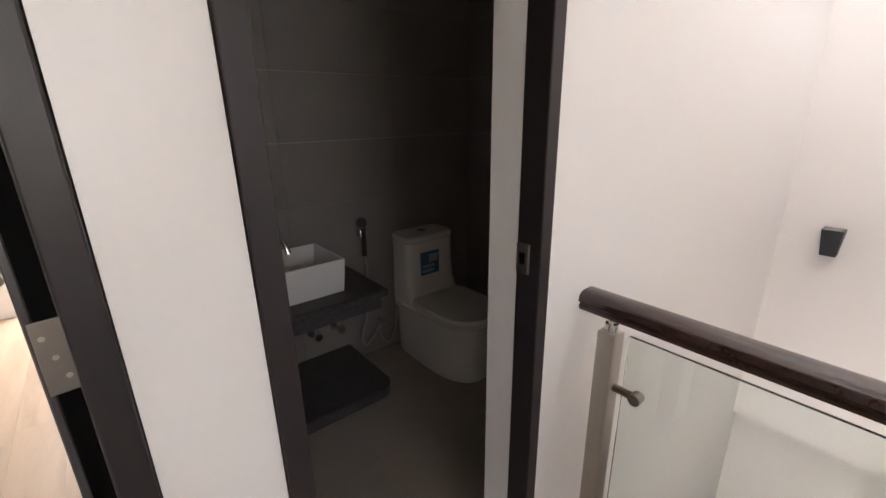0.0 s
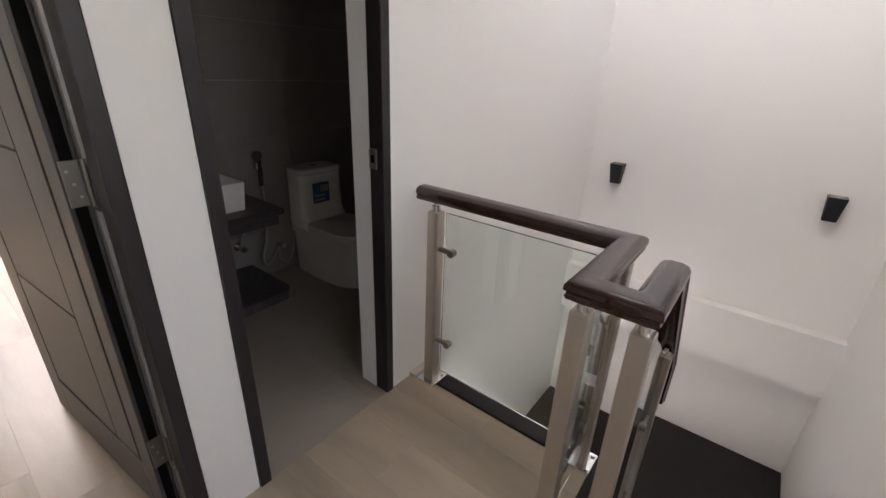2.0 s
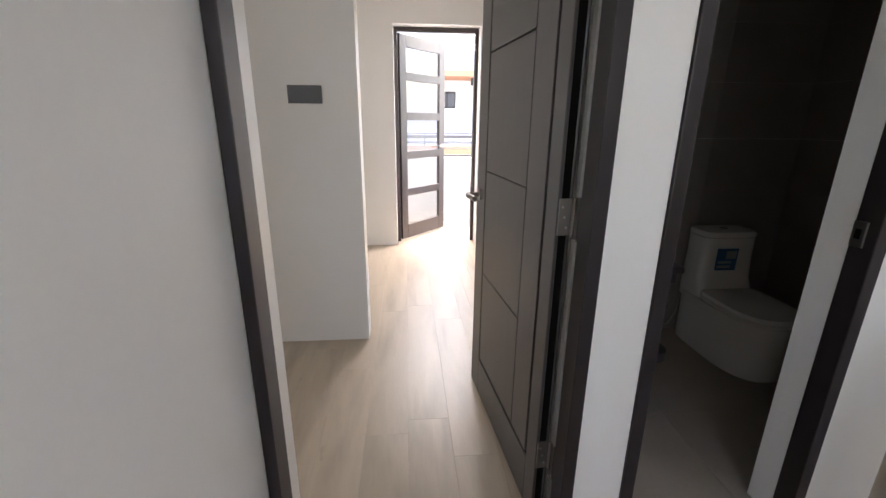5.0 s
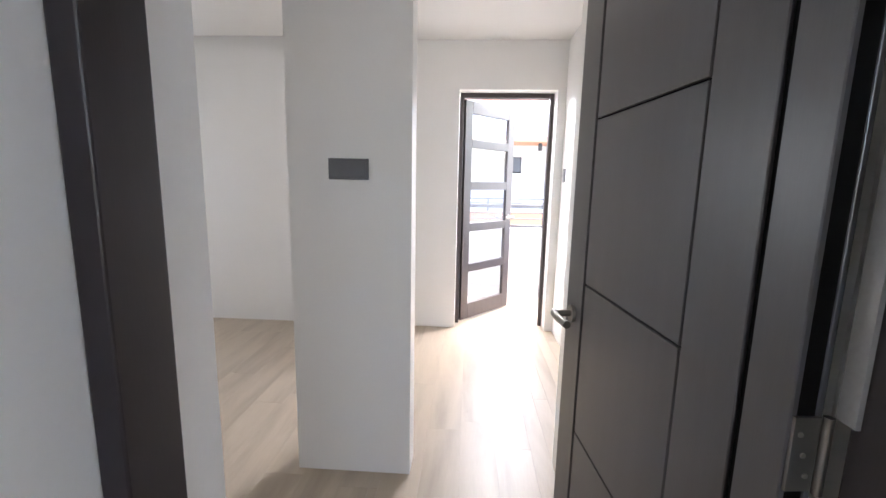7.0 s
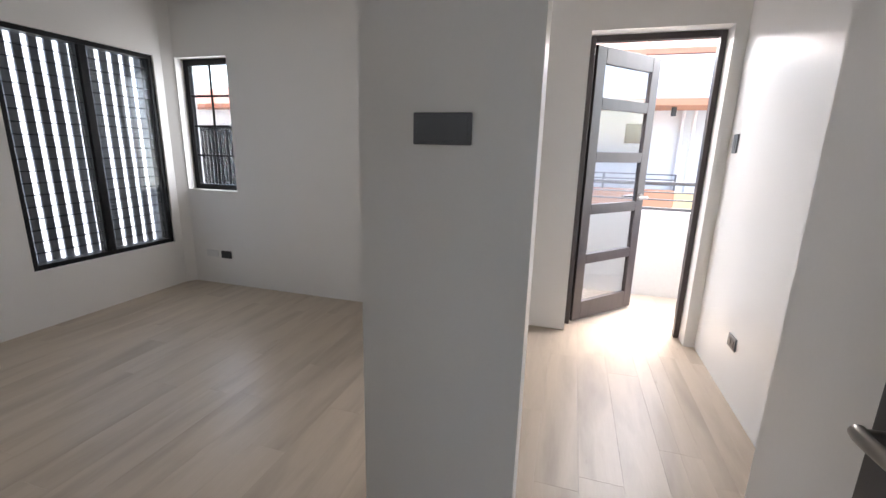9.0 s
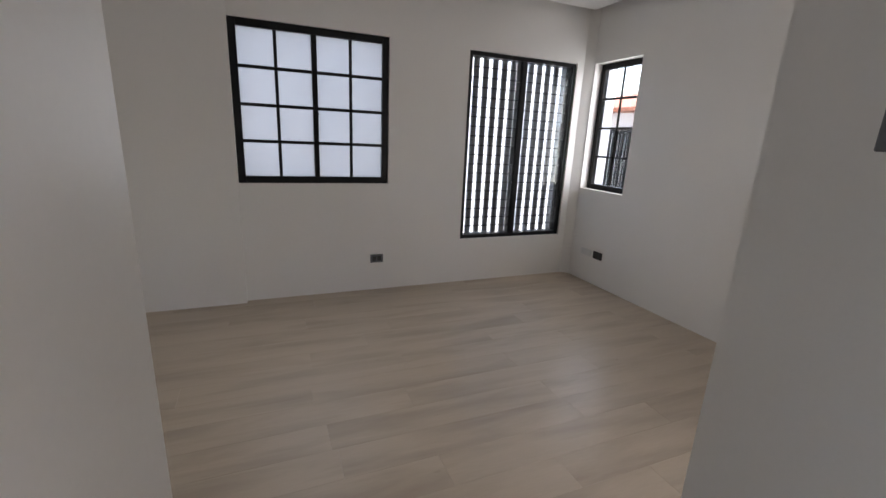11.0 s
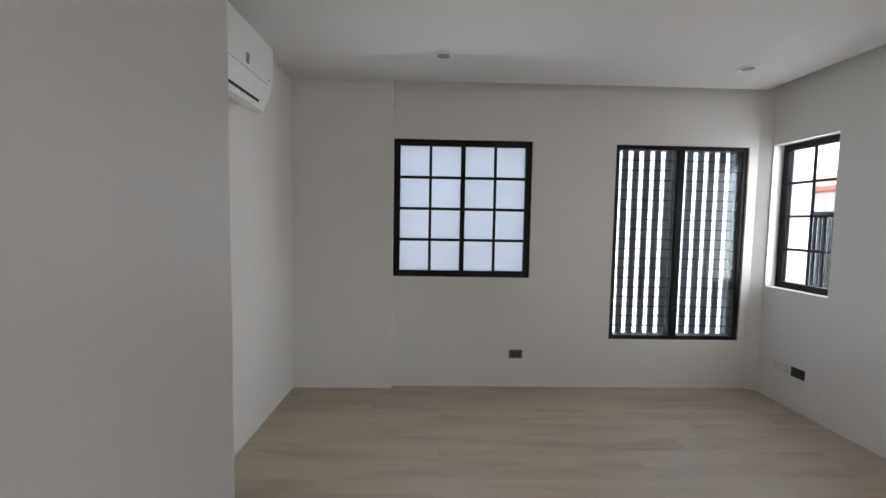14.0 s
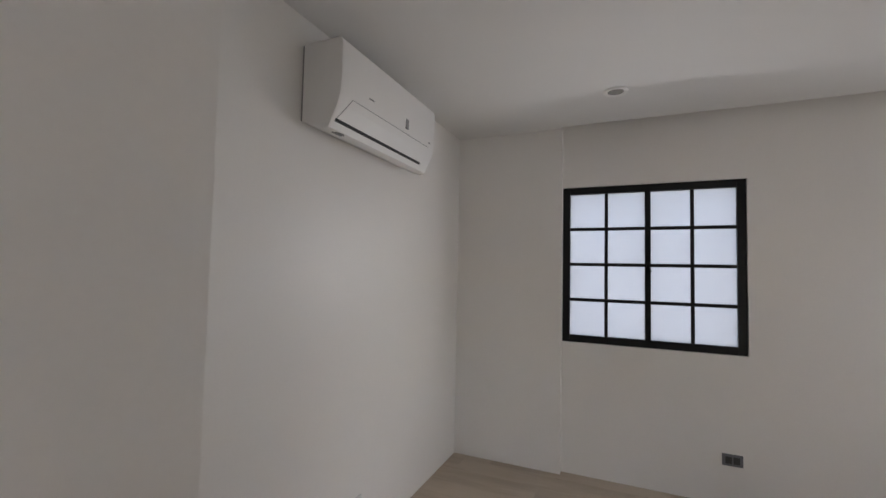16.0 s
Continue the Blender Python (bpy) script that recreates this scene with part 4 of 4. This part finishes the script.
def balcony_rail():
    r = thing("balcony_railing", "grey painted metal railing on the balcony parapet", "railing", (1.2, 5.96, 0.825))
    for z, t in ((0.267, 0.030), (0.182, 0.012), (0.112, 0.012), (0.024, 0.028)):
        part("bar", box(bmesh.new(), -1.38, -0.02, z - t / 2, 1.38, 0.02, z + t / 2, 0.003), GREYRAIL, r)
    for x in (-1.3, -0.35, 0.78, 1.3):
        part("upright", box(bmesh.new(), x - 0.018, -0.017, 0.0, x + 0.018, 0.017, 0.255, 0.003), GREYRAIL, r)


balcony_rail()

# ---- outside ----
structure("ground", boxes((-400, -400, -3.4, 400, 400, -3.2)), GROUND, "grey concrete ground between the houses", "ground")


def hip_roof(x0, x1, y0, y1, z, h):
    dx, dy = (x1 - x0) / 2, (y1 - y0) / 2
    r = min(dx, dy)
    cx, cy = (x0 + x1) / 2, (y0 + y1) / 2
    a, b = dx - r, dy - r
    return loft(bmesh.new(), [[(x0, y0, z), (x1, y0, z), (x1, y1, z), (x0, y1, z)], [(x0, y0, z + 0.1), (x1, y0, z + 0.1), (x1, y1, z + 0.1), (x0, y1, z + 0.1)],
                              [(cx - a - 0.02, cy - b - 0.02, z + h), (cx + a + 0.02, cy - b - 0.02, z + h), (cx + a + 0.02, cy + b + 0.02, z + h), (cx - a - 0.02, cy + b + 0.02, z + h)]])


def house_north():
    h = thing("neighbour_house", "white rendered two-storey house with terracotta eaves", "house", (0, 13, -3.2))
    inv = Matrix.Translation((0, -13, 3.2))
    def P(name, bm, mat, parent=None, label=""):
        o = part(name, bm, mat, parent or h, label)
        if parent is None:
            o.matrix_parent_inverse = inv
        return o
    P("wall", boxes((-1.6, 11.0, -3.2, 2.85, 15, 3.15)), FACADE)
    P("side_wing", boxes((2.86, 11.6, -3.2, 5.2, 15, 3.0)), FACADE)
    P("roof", hip_roof(-2.2, 5.8, 10.75, 15.6, 3.18, 1.1), ROOF, label="terracotta tiled roof")
    P("fascia", boxes((-1.7, 10.55, 2.32, 3.9, 10.999, 3.12)), FACADE, label="white upper fascia over the canopy")
    P("canopy", boxes((-1.8, 10.0, 2.20, 4.0, 10.999, 2.315)), STUCCO2, label="peach canopy edge")
    w = P("window", boxes((1.80, 10.96, 1.57, 2.20, 10.999, 1.94)), ALU, label="small dark window")
    P("pane", boxes((1.83, 10.95, 1.60, 1.985, 10.958, 1.91)), DARKGLASS, w)
    P("pane", boxes((2.015, 10.95, 1.60, 2.17, 10.958, 1.91)), DARKGLASS, w)
    P("lamp", box(bmesh.new(), 2.47, 10.3, 2.04, 2.55, 10.38, 2.198, 0.01), BLACK, label="black lamp under the canopy")
    P("balcony_wall", boxes((-1.6, 9.9, -3.2, 2.62, 10.05, 0.74)), STUCCO2, label="peach balcony wall")
    P("balcony_end", boxes((2.63, 9.92, -3.2, 3.4, 10.05, 0.70)), CREAM, label="cream wall end")
    for z in (0.82, 0.91, 1.0):
        P("balcony_bar", boxes((-1.6, 9.96, z, 2.62, 9.985, z + 0.022)), GREYRAIL)
    for x in (-0.8, 0.3, 1.4, 2.6):
        P("balcony_post", boxes((x, 9.95, 0.74, x + 0.03, 9.99, 1.02)), GREYRAIL)
    for x in (2.80, 3.0):
        P("downpipe", rod(bmesh.new(), (x, 10.95, -3.2), (x, 10.95, 2.19), 0.035, 14), FACADE)


house_north()


def house_west():
    h = thing("neighbour_house", "plain white rendered house close to the bedroom", "house", (-8.9, 2, -3.2))
    o = part("wall", boxes((-1.9, -7, 0, 1.9, 7.05, 7.0)), STUCCO, h)
    part("roof_edge", boxes((-2.0, -7.1, 7.0, 2.0, 7.15, 7.15)), STUCCO, h)
    g = thing("neighbour_house", "low white house with a red eave and dark slatted gate", "house", (-7.2, 12, -3.2))
    part("wall", boxes((-4, -1.0, 0, 4.0, 3.0, 5.55)), STUCCO, g)
    part("roof", hip_roof(-4.4, 4.4, -1.5, 3.4, 5.45, 0.9), ROOF, g, "red tiled roof")
    gate = part("gate_frame", boxes((-1.8, -1.12, 3.0, 3.2, -1.06, 3.08), (-1.8, -1.12, 4.9, 3.2, -1.06, 5.0)), ALU, g, "dark gate frame")
    slat = mesh_of("slat", boxes((-0.03, -1.11, 3.08, 0.03, -1.07, 4.9)), ALU)
    for k in range(42):
        s = new("slat", slat)
        s.parent = gate
        s.matrix_basis = pose(-1.74 + 0.118 * k, 0, 0)


house_west()

for ob in list(bpy.data.objects):
    if ob.type == "MESH" and "pane" in ob.name:
        ob.visible_shadow = False


# ---- pieces: bathroom tiles, balcony tiles, planks ----
def tile_field(parent, name, mat, m, w, h, tw, th, offset=0.0):
    """Tiles over a rectangle: m takes x along, y up the field and z out of it."""
    cache = {}
    ny, nx = math.ceil(h / th), math.ceil((w + offset) / tw) + 1
    for j in range(ny):
        for i in range(nx):
            x0 = max(0, i * tw - (offset if j % 2 else 0))
            x1 = min(w, (i + 1) * tw - (offset if j % 2 else 0))
            y0, y1 = j * th, min(h, (j + 1) * th)
            if x1 - x0 < 0.02 or y1 - y0 < 0.02:
                continue
            key = (round(x1 - x0, 4), round(y1 - y0, 4))
            if key not in cache:
                cache[key] = mesh_of(name, boxes((0.0006, 0.0006, 0, key[0] - 0.0006, key[1] - 0.0006, 0.008)), mat)
            o = new(name, cache[key])
            o.parent = parent
            o.matrix_basis = m @ pose(x0, y0, 0)


tile_field(bpy.data.objects["wall_bath_north"], "tile", TILE, pose(BX0, BY1, 0, 90), BX1 - BX0, 2.45, 0.6, 0.3)
tile_field(bpy.data.objects["wall_bath_west"], "tile", TILE, pose(BX0, 1.455, 0, 90, 0, 90), BY1 - 1.463, 2.45, 0.6, 0.3)
tile_field(bpy.data.objects["wall_bath_east"], "tile", TILE, pose(BX1, BY1 - 0.009, 0, 90, 0, -90), BY1 - 1.464, 2.45, 0.6, 0.3)
tile_field(BATHFLOOR, "tile", TILEFLOOR, pose(BX0 + 0.009, HY, -0.0085), BX1 - BX0 - 0.018, BY1 - HY - 0.009, 0.6, 0.6)
tile_field(bpy.data.objects["floor_balcony"], "tile", BALFLOOR, pose(-0.08, 4.937, -0.0125), 2.56, 0.962, 0.6, 0.6)


def planks():
    rng = random.Random(7)
    pw, gap = 0.182, 0.00025
    cache = {}
    def spans(x):
        if x < 0.597:
            return [(AY, NY)]
        if x < 1.457:
            return [(-1.35, 4.935)]
        if x < 1.815:
            return [(-1.35, HY), (2.825, 4.935)]
        if x < 2.10:
            return [(-1.35 if x < 2.05 else SY, HY)]
        return [(0.476, HY)]
    edges = [WX, 0.597, 1.457, 1.64, 1.815, 2.10, 2.405]
    x = WX - 0.06
    while x < 2.405:
        cuts = [max(x, WX)] + [e for e in edges if x + 0.001 < e < x + pw - 0.001] + [min(x + pw, 2.405)]
        start = rng.uniform(0, 1.22)
        for a, b in zip(cuts, cuts[1:]):
            for y0, y1 in spans((a + b) / 2):
                y = -3.0 + start
                while y < y1:
                    p, q = max(y, y0), min(y + 1.22, y1)
                    if q - p > 0.01:
                        key = (round(b - a, 3), round(q - p, 3))
                        if key not in cache:
                            bm = bmesh.new()
                            box(bm, gap, gap, -0.012, key[0] - gap, key[1] - gap, 0, 0.0004, 1)
                            cache[key] = mesh_of("plank", bm, OAK)
                        o = new("plank", cache[key])
                        o.parent = FLOOR
                        o.matrix_basis = pose(a, p, 0)
                    y += 1.22
        x += pw


planks()
